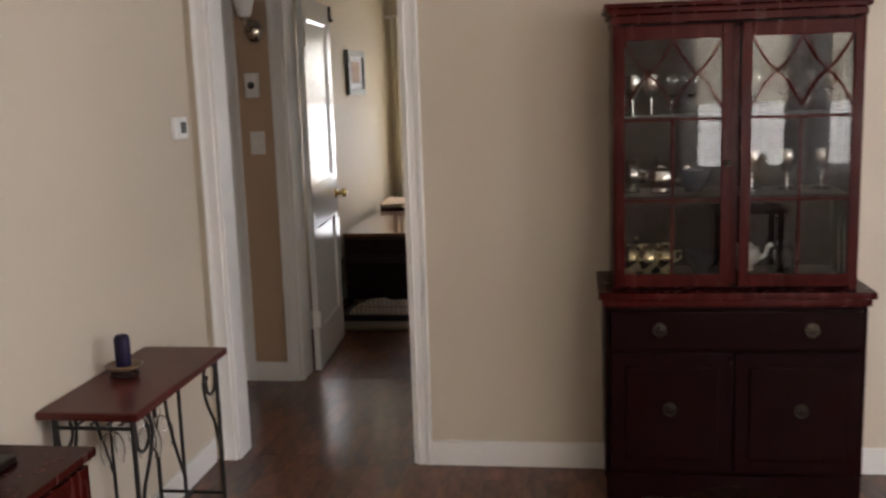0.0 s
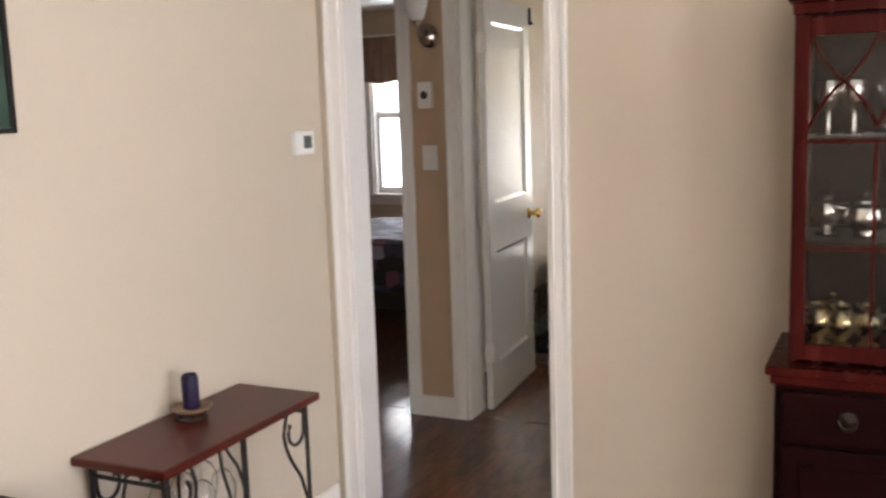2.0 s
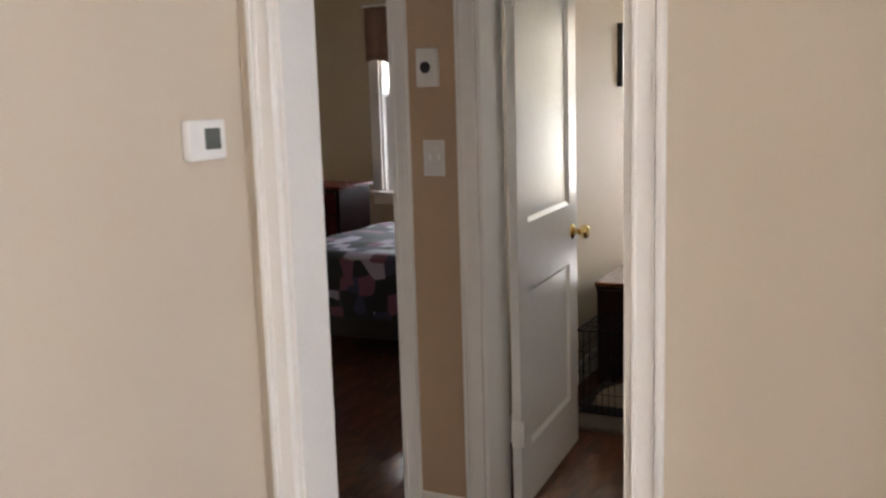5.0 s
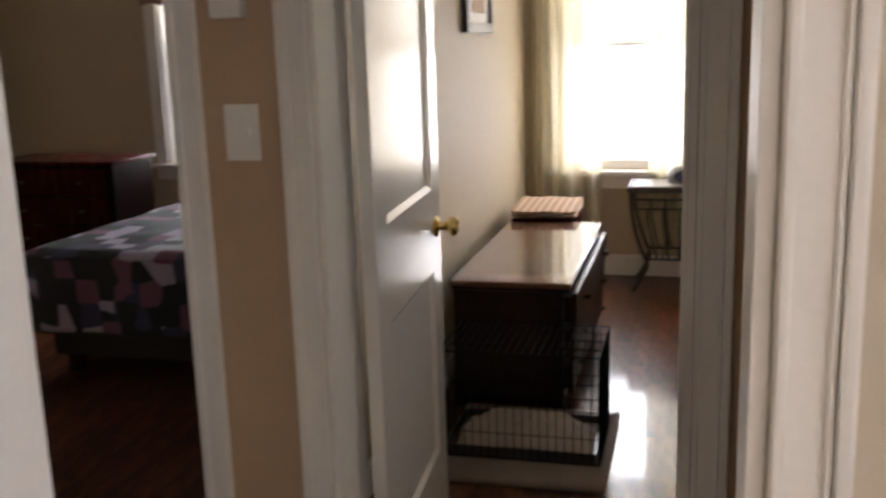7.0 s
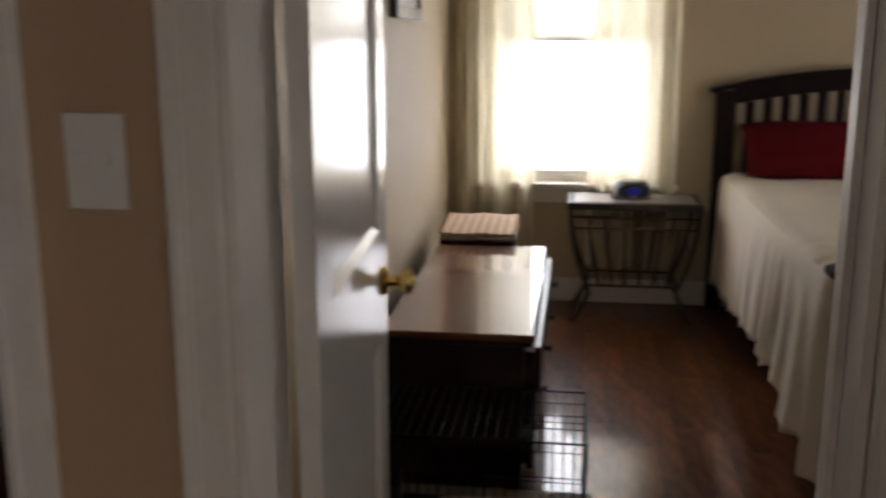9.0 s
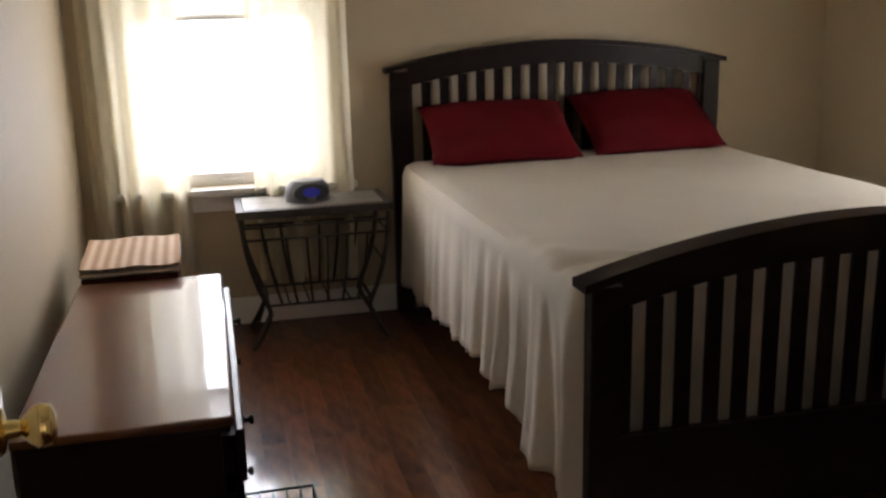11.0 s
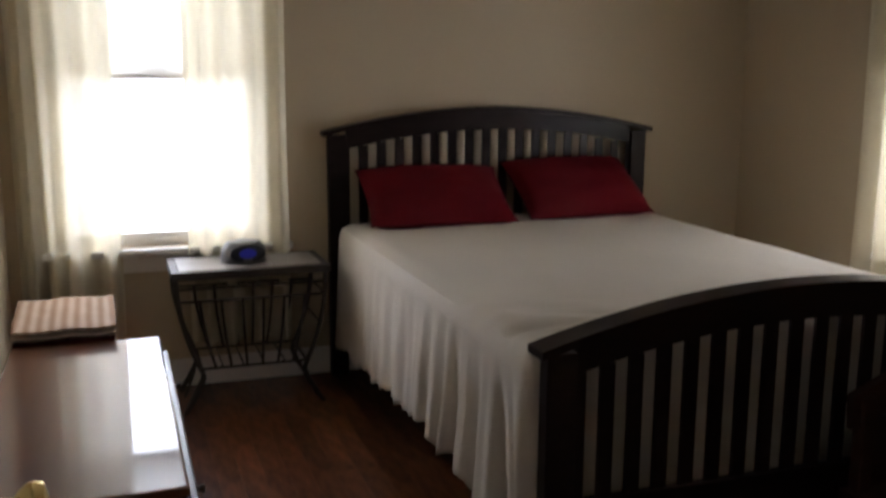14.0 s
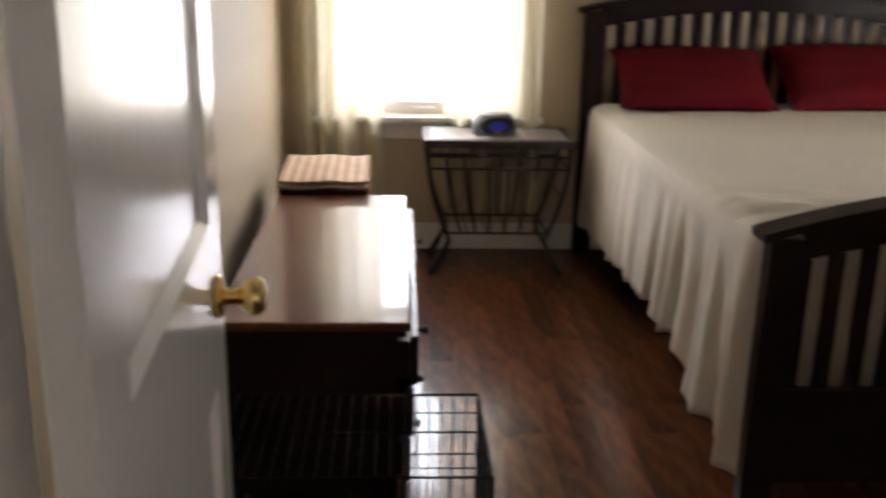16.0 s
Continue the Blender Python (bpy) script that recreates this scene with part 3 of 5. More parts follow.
# ---- living room things ----
def console_table(m):
    r = thing("console_table", m, "cherry-topped console table on scrolled wrought-iron legs against the tan wall", "table")
    W, L, H = 0.31, 0.71, 0.66     # x depth, y length
    bm = B()
    box(bm, 0, W, -L, 0, H - 0.026, H, 0.009)
    part("tabletop", bm, CHERRY, r, "polished red-brown wooden top")
    ins = 0.035
    zt = H - 0.027
    part("frame", tube(tube(tube(tube(B(), [(ins, -ins, zt - 0.006), (ins, -L + ins, zt - 0.006)], 0.006), [(W - ins, -ins, zt - 0.006), (W - ins, -L + ins, zt - 0.006)], 0.006), [(ins, -ins, zt - 0.03), (W - ins, -ins, zt - 0.03)], 0.006), [(ins, -L + ins, zt - 0.03), (W - ins, -L + ins, zt - 0.03)], 0.006), IRON, r)
    for x in (ins, W - ins):
        for y, s in ((-ins, -1), (-L + ins, 1)):
            part("leg", tube(B(), [(x, y, zt), (x, y, 0.0)], 0.0075), IRON, r)
            # hook that curls down from the top and a long brace to the foot
            pts = [(x, y + s * 0.012, zt - 0.01)]
            for k in range(13):
                a = math.pi * (1.0 - k / 12 * 1.25)
                pts.append((x, y + s * (0.056 + 0.040 * math.cos(a)), zt - 0.075 - 0.042 * math.sin(a)))
            part("scroll", tube(B(), pts, 0.0055, 7), IRON, r)
            brace = []
            for k in range(15):
                u = k / 14
                brace.append((x, y + s * (0.096 - 0.091 * max(0, u - 0.2) / 0.8 + 0.03 * math.sin(min(1, u * 1.5) * math.pi)), zt - u * 0.33))
            part("brace", tube(B(), brace, 0.0055, 7), IRON, r)
        part("centre_bar", tube(B(), [(x, -L / 2, zt), (x, -L / 2, 0.12)], 0.006), IRON, r)
        part("centre_brace", tube(B(), [(x, -L / 2 - 0.10, zt - 0.01), (x, -L / 2 - 0.092, zt - 0.07), (x, -L / 2 - 0.06, zt - 0.17), (x, -L / 2 - 0.004, zt - 0.30)], 0.005), IRON, r)
    part("stretcher", tube(B(), [(W / 2, -L + ins, 0.13), (W / 2, -ins, 0.13)], 0.006), IRON, r)
    for y in (-ins, -L + ins):
        part("stretcher", tube(B(), [(ins, y, 0.13), (W - ins, y, 0.13)], 0.006), IRON, r)
    for x in (0.11, 0.15, 0.20, 0.24):
        part("glass_rail", box(B(), x - 0.004, x + 0.004, -L + ins, -ins, zt - 0.022, zt - 0.016), IRON, r)
    return r


console_table(pose(-0.085, -0.59, 0))


def stem_glass(m):
    """A wine glass hung upside down by its foot."""
    r = thing("wine_glass", m, "clear stemmed wine glass hanging under the console table", "glass", "glasses under the console table")
    part("foot", lathe(B(), [(0.002, 0.0), (0.033, 0.0), (0.033, -0.002), (0.006, -0.006), (0.002, -0.006)], seg=20), GLASS, r)
    part("stem", tube(B(), [(0, 0, -0.006), (0, 0, -0.075)], 0.0035), GLASS, r)
    part("bowl", lathe(B(), [(0.004, -0.075), (0.024, -0.088), (0.036, -0.115), (0.037, -0.145), (0.031, -0.175), (0.0295, -0.175), (0.0355, -0.145), (0.0345, -0.116), (0.023, -0.090), (0.004, -0.078)], seg=20), GLASS, r)
    return r


g0 = stem_glass(pose(0.045, -1.03, 0.616))
for x, y in ((0.045, -0.94), (0.135, -1.06), (0.135, -0.97), (0.045, -1.12)):
    copy_thing(g0, pose(x, y, 0.616))

dish = thing("candle_dish", pose(0.008, -0.93, 0.66), "round brown candle dish on an open iron stand", "dish")
part("foot_ring", tube(B(), [(0.042 * math.cos(a), 0.042 * math.sin(a), 0.004) for a in [2 * math.pi * k / 24 for k in range(25)]], 0.0035, 6), IRON, dish, "dark iron ring")
for k in range(6):
    a = math.pi * k / 3 + 0.3
    part("strut", tube(B(), [(0.042 * math.cos(a), 0.042 * math.sin(a), 0.006), (0.032 * math.cos(a), 0.032 * math.sin(a), 0.015), (0.046 * math.cos(a), 0.046 * math.sin(a), 0.0275)], 0.003, 6), IRON, dish)
part("plate", lathe(B(), [(0.002, 0.024), (0.05, 0.024), (0.058, 0.031), (0.060, 0.034), (0.056, 0.036), (0.045, 0.030), (0.002, 0.030)]), CLAY, dish)
candle = thing("candle", pose(0.008, -0.93, 0.690), "stubby deep purple pillar candle on the dish", "candle")
part("wax", lathe(B(), [(0.002, 0), (0.023, 0), (0.0245, 0.003), (0.0245, 0.088), (0.022, 0.094), (0.019, 0.099), (0.014, 0.093), (0.002, 0.092)], seg=28), CANDLE, candle)
part("wick", tube(B(), [(0, 0, 0.092), (0.001, 0, 0.1), (0.003, 0, 0.105)], 0.0012, 6), DARKPL, candle, "short black wick")

side = thing("side_cabinet", pose(-0.085, -1.54, 0), "low dark red wooden cabinet beside the console table", "cabinet")
part("top", box(B(), 0, 0.313, -0.75, 0, 0.635, 0.66, 0.006), MAHOG, side)
part("body", box(B(), 0.01, 0.283, -0.73, -0.02, 0.06, 0.634, 0.003), MAHOG_SHADED, side)
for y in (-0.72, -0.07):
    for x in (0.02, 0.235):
        part("foot", box(B(), x, x + 0.045, y, y + 0.045, 0, 0.06, 0.004), MAHOG_SHADED, side)
for y in (-0.37, -0.02):
    d_ = part("door", box(B(), 0.2835, 0.301, y - 0.345, y - 0.005, 0.08, 0.62, 0.004), MAHOG, side)
    part("knob", lathe(B(), [(0.002, 0), (0.006, 0), (0.006, 0.012), (0.012, 0.018), (0.010, 0.026), (0.002, 0.028)], (0.301, y - 0.03 if y < -0.2 else y - 0.32, 0.36), 14, "x"), OLDBRASS, d_)
urn = thing("ornament", pose(0.03, -1.70, 0.66), "small dark bronze ornament on the low cabinet", "ornament")
part("base", box(B(), -0.05, 0.05, -0.05, 0.05, 0, 0.018, 0.004), OLDBRASS, urn)
part("figure", lathe(B(), [(0.002, 0.018), (0.03, 0.018), (0.022, 0.03), (0.016, 0.05), (0.03, 0.075), (0.038, 0.10), (0.03, 0.125), (0.014, 0.14), (0.018, 0.155), (0.002, 0.16)], seg=20), BLACKFRAME, urn)


def framed(name, m, w, h, wide, depth, outer, inner, centre, label, line=None):
    """A framed picture: local x to the right, z up, y towards the viewer negative; origin at its centre on the wall."""
    r = thing(name, m, label, "picture")
    bm = B()
    for a, b_, lo, hi in ((-w / 2, -w / 2 + wide, -h / 2, h / 2), (w / 2 - wide, w / 2, -h / 2, h / 2), (-w / 2 + wide, w / 2 - wide, h / 2 - wide, h / 2), (-w / 2 + wide, w / 2 - wide, -h / 2, -h / 2 + wide)):
        box(bm, a, b_, -depth, 0, lo, hi, 0.003)
    part("frame", bm, outer, r)
    part("mat_board", box(B(), -w / 2 + wide, w / 2 - wide, -depth * 0.5, -depth * 0.3, -h / 2 + wide, h / 2 - wide), inner, r)
    part("print", box(B(), -w * 0.24, w * 0.24, -depth * 0.62, -depth * 0.5, -h * 0.24, h * 0.24), centre, r)
    if line:
        bm = B()
        for a, b_, lo, hi in ((-w * 0.26, -w * 0.24, -h * 0.26, h * 0.26), (w * 0.24, w * 0.26, -h * 0.26, h * 0.26), (-w * 0.24, w * 0.24, h * 0.24, h * 0.26), (-w * 0.24, w * 0.24, -h * 0.26, -h * 0.24)):
            box(bm, a, b_, -depth * 0.66, -depth * 0.5, lo, hi)
        part("inner_line", bm, line, r, "pale gold inner border")
    return r


framed("picture", pose(LIV_L + 0.001, -1.575, 1.67, 0, 0, 90), 0.40, 0.36, 0.013, 0.02, BLACKFRAME, GREEN, PAPER, "small brown print in a dark green frame on the tan wall", GOLD)
framed("picture", pose(BED_L + 0.001, 3.82, 1.67, 0, 0, 90), 0.56, 0.345, 0.045, 0.032, BLACKFRAME, GLAREBOARD, PAPER, "small black-framed print on the bedroom wall, its board painted white with glare")

thermo = thing("thermostat", pose(LIV_L + 0.001, -0.152, 1.41, 0, 0, 90), "white wall thermostat with a small grey display", "thermostat")
part("housing", box(B(), -0.057, 0.057, -0.024, 0, -0.042, 0.042, 0.008), PLASTIC, thermo)
part("display", box(B(), -0.012, 0.036, -0.0265, -0.022, -0.02, 0.024, 0.002), LCD, thermo, "small grey display")


# ---- end table and lamp by the living room windows ----
et = thing("end_table", pose(2.70, -4.36, 0), "small dark wooden end table by the living room window", "table")
part("tabletop", box(B(), -0.25, 0.25, -0.22, 0.22, 0.56, 0.585, 0.006), MAHOG, et)
for x in (-0.22, 0.18):
    for y in (-0.19, 0.15):
        part("leg", box(B(), x, x + 0.04, y, y + 0.04, 0, 0.5595, 0.004), MAHOG_SHADED, et)
tl = thing("table_lamp", pose(2.70, -4.36, 0.585), "table lamp with a dark base and a grey drum shade", "lamp")
part("base", lathe(B(), [(0.002, 0), (0.07, 0), (0.07, 0.012), (0.02, 0.03), (0.026, 0.09), (0.012, 0.16), (0.008, 0.24), (0.002, 0.24)], seg=24), IRON, tl)
part("shade", lathe(B(), [(0.14, 0.20), (0.12, 0.385), (0.118, 0.385), (0.138, 0.20)], seg=32), SHADE, tl)


# ---- china cabinet ----
def china_cabinet(m):
    """Local x along the front, y away from the viewer, z up; origin at the left front foot."""
    r = thing("china_cabinet", m, "tall dark mahogany china cabinet with glazed upper doors", "cabinet")
    W, D = 0.905, 0.40
    # lower case, its shade put into the darker wood colour
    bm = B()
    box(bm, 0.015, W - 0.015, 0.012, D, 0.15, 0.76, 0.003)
    part("lower_case", bm, MAHOG_SHADED, r)
    part("ledge", box(box(B(), -0.008, W + 0.008, -0.014, D, 0.787, 0.812, 0.006), 0.004, W - 0.004, -0.002, D, 0.7605, 0.786, 0.006), MAHOG, r)
    # apron with a scalloped lower edge and bracket feet
    bm = B()
    n_ = 40
    prev = None
    for k in range(n_ + 1):
        u = k / n_
        x = 0.02 + (W - 0.04) * u
        z = 0.0 if (u < 0.11 or u > 0.89) else 0.085 + 0.022 * math.cos((u - 0.5) * 4 * math.pi) - 0.05 * max(0, (abs(u - 0.5) - 0.3) / 0.09) ** 2
        z = max(0.0, z)
        ring = [bm.verts.new(p) for p in ((x, 0.006, z), (x, 0.006, 0.149), (x, 0.03, 0.149), (x, 0.03, z))]
        if prev:
            for i in range(4):
                bm.faces.new((prev[i], ring[i], ring[(i + 1) % 4], prev[(i + 1) % 4]))
        prev = ring
    part("apron", bm, MAHOG_SHADED, r, smooth=False)
    for x in (0.02, W - 0.08):
        part("foot", box(B(), x, x + 0.06, D - 0.07, D - 0.01, 0, 0.149, 0.004), MAHOG_SHADED, r)
    # drawer and two doors
    def pull(px, pz, parent, s=1.0):
        b1 = lathe(B(), [(0.002, 0), (0.024 * s, 0), (0.022 * s, -0.004), (0.008, -0.006), (0.008, -0.014), (0.002, -0.016)], (px, -0.012, pz), 18, "y")
        pts = [(px + 0.022 * s * math.cos(a), -0.026 - 0.004 * math.sin(-a), pz + 0.022 * s * math.sin(a)) for a in [math.pi + math.pi * k / 10 for k in range(11)]]
        tube(b1, pts, 0.0035, 7)
        part("pull", b1, OLDBRASS, parent, "aged brass drop pull")
    dr = part("drawer", box(B(), 0.035, W - 0.035, -0.010, 0.012, 0.612, 0.748, 0.005), MAHOG_SHADED, r)
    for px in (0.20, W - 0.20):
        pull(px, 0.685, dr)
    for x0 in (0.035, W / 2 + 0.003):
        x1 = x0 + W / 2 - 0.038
        dd = part("door", box(B(), x0, x1, -0.008, 0.012, 0.165, 0.598, 0.004), MAHOG_SHADED, r)
        part("door_panel", box(B(), x0 + 0.05, x1 - 0.05, -0.013, -0.0085, 0.215, 0.548, 0.004), MAHOG_SHADED, dd)
        pull(x0 + (0.20 if x0 < 0.2 else 0.22), 0.40, dd)
    part("escutcheon", lathe(B(), [(0.002, 0), (0.009, 0), (0.007, -0.004), (0.002, -0.005)], (W / 2 - 0.01, -0.009, 0.565), 14, "y"), OLDBRASS, r)
    # upper case, open boxes with shelves
    ux0, ux1, uy0, uy1, z0, z1 = 0.045, W - 0.045, 0.05, D, 0.813, 1.72
    part("side_panel", box(B(), ux0, ux0 + 0.02, uy0, uy1, z0, z1), MAHOG, r)
    part("side_panel", box(B(), ux1 - 0.02, ux1, uy0, uy1, z0, z1), MAHOG, r)
    part("back_panel", box(B(), ux0 + 0.021, ux1 - 0.021, uy1 - 0.012, uy1, z0, z1), MAHOG_SHADED, r)
    part("upper_floor", box(B(), ux0 + 0.021, ux1 - 0.021, uy0 + 0.024, uy1 - 0.013, z0, z0 + 0.02), MAHOG_SHADED, r)
    part("upper_top", box(B(), ux0 + 0.021, ux1 - 0.021, uy0, uy1 - 0.013, z1 - 0.02, z1), MAHOG_SHADED, r)
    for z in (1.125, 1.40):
        part("shelf", box(B(), ux0 + 0.021, ux1 - 0.021, uy0 + 0.05, uy1 - 0.013, z - 0.008, z + 0.008), MAHOG_SHADED, r)
    bm = B()
    box(bm, ux0 - 0.005, ux1 + 0.005, uy0 - 0.006, uy1, z1 + 0.001, z1 + 0.03, 0.004)
    box(bm, ux0 - 0.016, ux1 + 0.016, uy0 - 0.018, uy1, z1 + 0.03, z1 + 0.052, 0.006)
    box(bm, ux0 - 0.028, ux1 + 0.028, uy0 - 0.032, uy1, z1 + 0.052, z1 + 0.068, 0.004)
    part("cornice", bm, MAHOG, r)
    part("centre_stile", box(B(), W / 2 - 0.012, W / 2 + 0.012, uy0 - 0.002, uy0 + 0.02, z0 + 0.02, z1 - 0.02, 0.002), MAHOG, r)
    for x0, x1 in ((ux0 + 0.004, W / 2 - 0.013), (W / 2 + 0.013, ux1 - 0.004)):
        y0, y1 = uy0 - 0.02, uy0 - 0.0025
        st = 0.036
        bm = B()
        box(bm, x0, x0 + st, y0, y1, z0 + 0.012, z1 - 0.008, 0.003)
        box(bm, x1 - st, x1, y0, y1, z0 + 0.012, z1 - 0.008, 0.003)
        box(bm, x0 + st, x1 - st, y0, y1, z1 - 0.055, z1 - 0.008, 0.003)
        box(bm, x0 + st, x1 - st, y0, y1, z0 + 0.012, z0 + 0.056, 0.003)
        dd = part("glazed_door", bm, MAHOG, r, "mahogany door frame with tracery over glass")
        gx0, gx1, gz0, gz1 = x0 + st, x1 - st, z0 + 0.056, z1 - 0.055
        part("pane", box(B(), gx0 - 0.003, gx1 + 0.003, y0 + 0.009, y0 + 0.012, gz0 - 0.003, gz1 + 0.003), CASE_GLASS, dd)
        xm = (gx0 + gx1) / 2
        for z in (1.125, 1.40):
            part("muntin", box(B(), gx0, gx1, y0 + 0.002, y0 + 0.0085, z - 0.005, z + 0.005, 0.001), MAHOG, dd)
        part("muntin", box(B(), xm - 0.005, xm + 0.005, y0 + 0.0025, y0 + 0.008, gz0, 1.395, 0.001), MAHOG, dd)
        for s in (-1, 1):
            # two crossing curves in the head of the door
            for side_ in (-1, 1):
                cx = xm + side_ * (gx1 - gx0) / 4
                pts = []
                for k in range(13):
                    u = k / 12
                    x = cx + s * (gx1 - gx0) / 4 * (1 - 2 * u)
                    pts.append((x, y0 + 0.005, 1.405 + (gz1 - 1.405) * (0.12 + 0.88 * u) + 0.014 * math.sin(2 * math.pi * u)))
                part("tracery", tube(B(), pts, 0.0042, 6), MAHOG, dd)
    part("door_knob", lathe(B(), [(0.002, 0), (0.006, 0), (0.006, -0.01), (0.012, -0.016), (0.009, -0.024), (0.002, -0.026)], (W / 2 - 0.03, uy0 - 0.02, 1.25), 14, "y"), OLDBRASS, r)
    return r


CX, CY = 1.525, -0.42
china_cabinet(pose(CX, CY, 0))

PROFILES = {
    "goblet": [(0.002, 0), (0.03, 0), (0.03, 0.004), (0.006, 0.012), (0.005, 0.06), (0.02, 0.075), (0.032, 0.1), (0.034, 0.13), (0.03, 0.145), (0.028, 0.145), (0.031, 0.13), (0.029, 0.1), (0.018, 0.08), (0.002, 0.078)],
    "teapot": [(0.002, 0), (0.032, 0), (0.034, 0.006), (0.028, 0.012), (0.05, 0.03), (0.058, 0.055), (0.05, 0.08), (0.03, 0.092), (0.028, 0.098), (0.01, 0.106), (0.006, 0.112), (0.009, 0.12), (0.002, 0.125)],
    "bowl": [(0.002, 0), (0.03, 0), (0.032, 0.01), (0.06, 0.04), (0.075, 0.08), (0.072, 0.08), (0.056, 0.042), (0.028, 0.014), (0.002, 0.012)],
    "urn": [(0.002, 0), (0.028, 0), (0.03, 0.005), (0.012, 0.016), (0.03, 0.035), (0.04, 0.06), (0.036, 0.085), (0.022, 0.1), (0.028, 0.11), (0.03, 0.115), (0.026, 0.116), (0.018, 0.1), (0.002, 0.1)],
    "plate": [(0.002, 0), (0.05, 0.0), (0.085, 0.01), (0.086, 0.013), (0.05, 0.005), (0.002, 0.004)],
}


def ware(kind, m, material, label, category, handle=False):
    r = thing(kind, m, label, category, "china in the cabinet")
    part("body", lathe(B(), PROFILES[kind], seg=20), material, r)
    if kind == "teapot":
        part("handle", tube(B(), [(-0.045, 0, 0.075), (-0.08, 0, 0.08), (-0.088, 0, 0.055), (-0.075, 0, 0.032), (-0.05, 0, 0.03)], 0.0045, 7), material, r)
        part("spout", tube(B(), [(0.05, 0, 0.04), (0.075, 0, 0.055), (0.085, 0, 0.085), (0.098, 0, 0.095)], 0.008, 8), material, r)
    if handle:
        for s in (-1, 1):
            part("handle", tube(B(), [(s * 0.034, 0, 0.085), (s * 0.055, 0, 0.09), (s * 0.058, 0, 0.065), (s * 0.038, 0, 0.05)], 0.004, 6), material, r)
    return r


rnd = random.Random(4)
SH = (0.834, 1.1335, 1.4085)
for x in (0.11, 0.17, 0.235):
    ware("urn", pose(CX + x, CY + 0.20 + rnd.uniform(-0.03, 0.05), SH[0]), GILT, "small gilded two-handled urn on the cabinet shelf", "urn", True)
ware("teapot", pose(CX + 0.14, CY + 0.30, SH[0]), GILT, "gilded teapot on the lowest cabinet shelf", "teapot")
ware("bowl", pose(CX + 0.34, CY + 0.24, SH[1]), DARKBOWL, "dark glazed bowl on the cabinet shelf", "bowl")
ware("teapot", pose(CX + 0.22, CY + 0.22, SH[1]), SILVER, "silver-plated teapot on the cabinet shelf", "teapot")
ware("urn", pose(CX + 0.12, CY + 0.24, SH[1]), SILVER, "silver-plated two-handled urn on the shelf", "urn", True)
for x in (0.12, 0.185, 0.26, 0.33):
    ware("goblet", pose(CX + x, CY + 0.22 + rnd.uniform(-0.03, 0.06), SH[2]), SILVER if x < 0.2 else GLASS, "stemmed goblet on the top cabinet shelf", "goblet")
ware("bowl", pose(CX + 0.37, CY + 0.24, SH[0]), DARKBOWL, "dark glazed bowl on the lowest cabinet shelf", "bowl")
ware("teapot", pose(CX + 0.53, CY + 0.30, SH[0]), PORCELAIN, "small white porcelain teapot on the lowest cabinet shelf", "teapot")
ware("urn", pose(CX + 0.66, CY + 0.25, SH[0]), GLASS, "clear cut-glass two-handled urn on the shelf", "urn", True)
for x in (0.54, 0.66, 0.78):
    ware("goblet", pose(CX + x, CY + 0.24, SH[1]), SILVER, "stemmed goblet on the middle cabinet shelf", "goblet")
for x in (0.55, 0.64, 0.73, 0.80):
    ware("goblet", pose(CX + x, CY + 0.24 + rnd.uniform(-0.03, 0.04), SH[2]), GLASS, "stemmed glass goblet on the top cabinet shelf", "goblet")

# ---- hall things ----
chime = thing("door_chime", pose(-0.203, HALL_Y - 0.001, 1.575), "small white wall box with a dark round speaker", "door chime")
part("housing", box(B(), -0.036, 0.036, -0.03, 0, -0.062, 0.062, 0.006), PLASTIC, chime)
part("speaker", lathe(B(), [(0.002, -0.028), (0.017, -0.028), (0.019, -0.033), (0.002, -0.033)], (0, 0, 0), 20, "y"), DARKPL, chime, "dark round speaker")
sw = thing("light_switch", pose(-0.195, HALL_Y - 0.001, 1.28), "white double light switch plate on the hall wall", "light switch")
part("plate", box(B(), -0.039, 0.039, -0.006, 0, -0.059, 0.059, 0.003), PLASTIC, sw)
for x in (-0.016, 0.016):
    part("toggle", box(B(), x - 0.005, x + 0.005, -0.014, -0.005, -0.006, 0.012, 0.002), PLASTIC, sw)
    for z in (-0.03, 0.03):
        part("screw", lathe(B(), [(0.0005, -0.0055), (0.003, -0.0055), (0.003, -0.0075), (0.0005, -0.008)], (x, 0, z), 10, "y"), PLASTIC, sw)
sc = thing("wall_sconce", pose(-0.185, HALL_Y - 0.001, 1.845), "nickel wall sconce with a white frosted glass shade", "wall lamp")
part("backplate", lathe(B(), [(0.002, 0), (0.058, 0), (0.058, -0.01), (0.05, -0.02), (0.034, -0.032), (0.012, -0.038), (0.002, -0.039)], (0, 0, 0), 28, "y"), CHROME, sc)
part("arm", tube(B(), [(0, -0.03, 0), (0, -0.07, -0.005), (0, -0.095, 0.012), (-0.005, -0.10, 0.05)], 0.008, 10), CHROME, sc)
part("cup", lathe(B(), [(0.002, 0.045), (0.022, 0.05), (0.026, 0.066), (0.002, 0.066)], (-0.005, -0.10, 0)), CHROME, sc)
part("shade", lathe(B(), [(0.022, 0.066), (0.036, 0.08), (0.044, 0.115), (0.058, 0.175), (0.054, 0.175), (0.040, 0.115), (0.032, 0.084), (0.019, 0.07)], (-0.005, -0.10, 0), 28), FROST, sc, "white frosted glass shade")

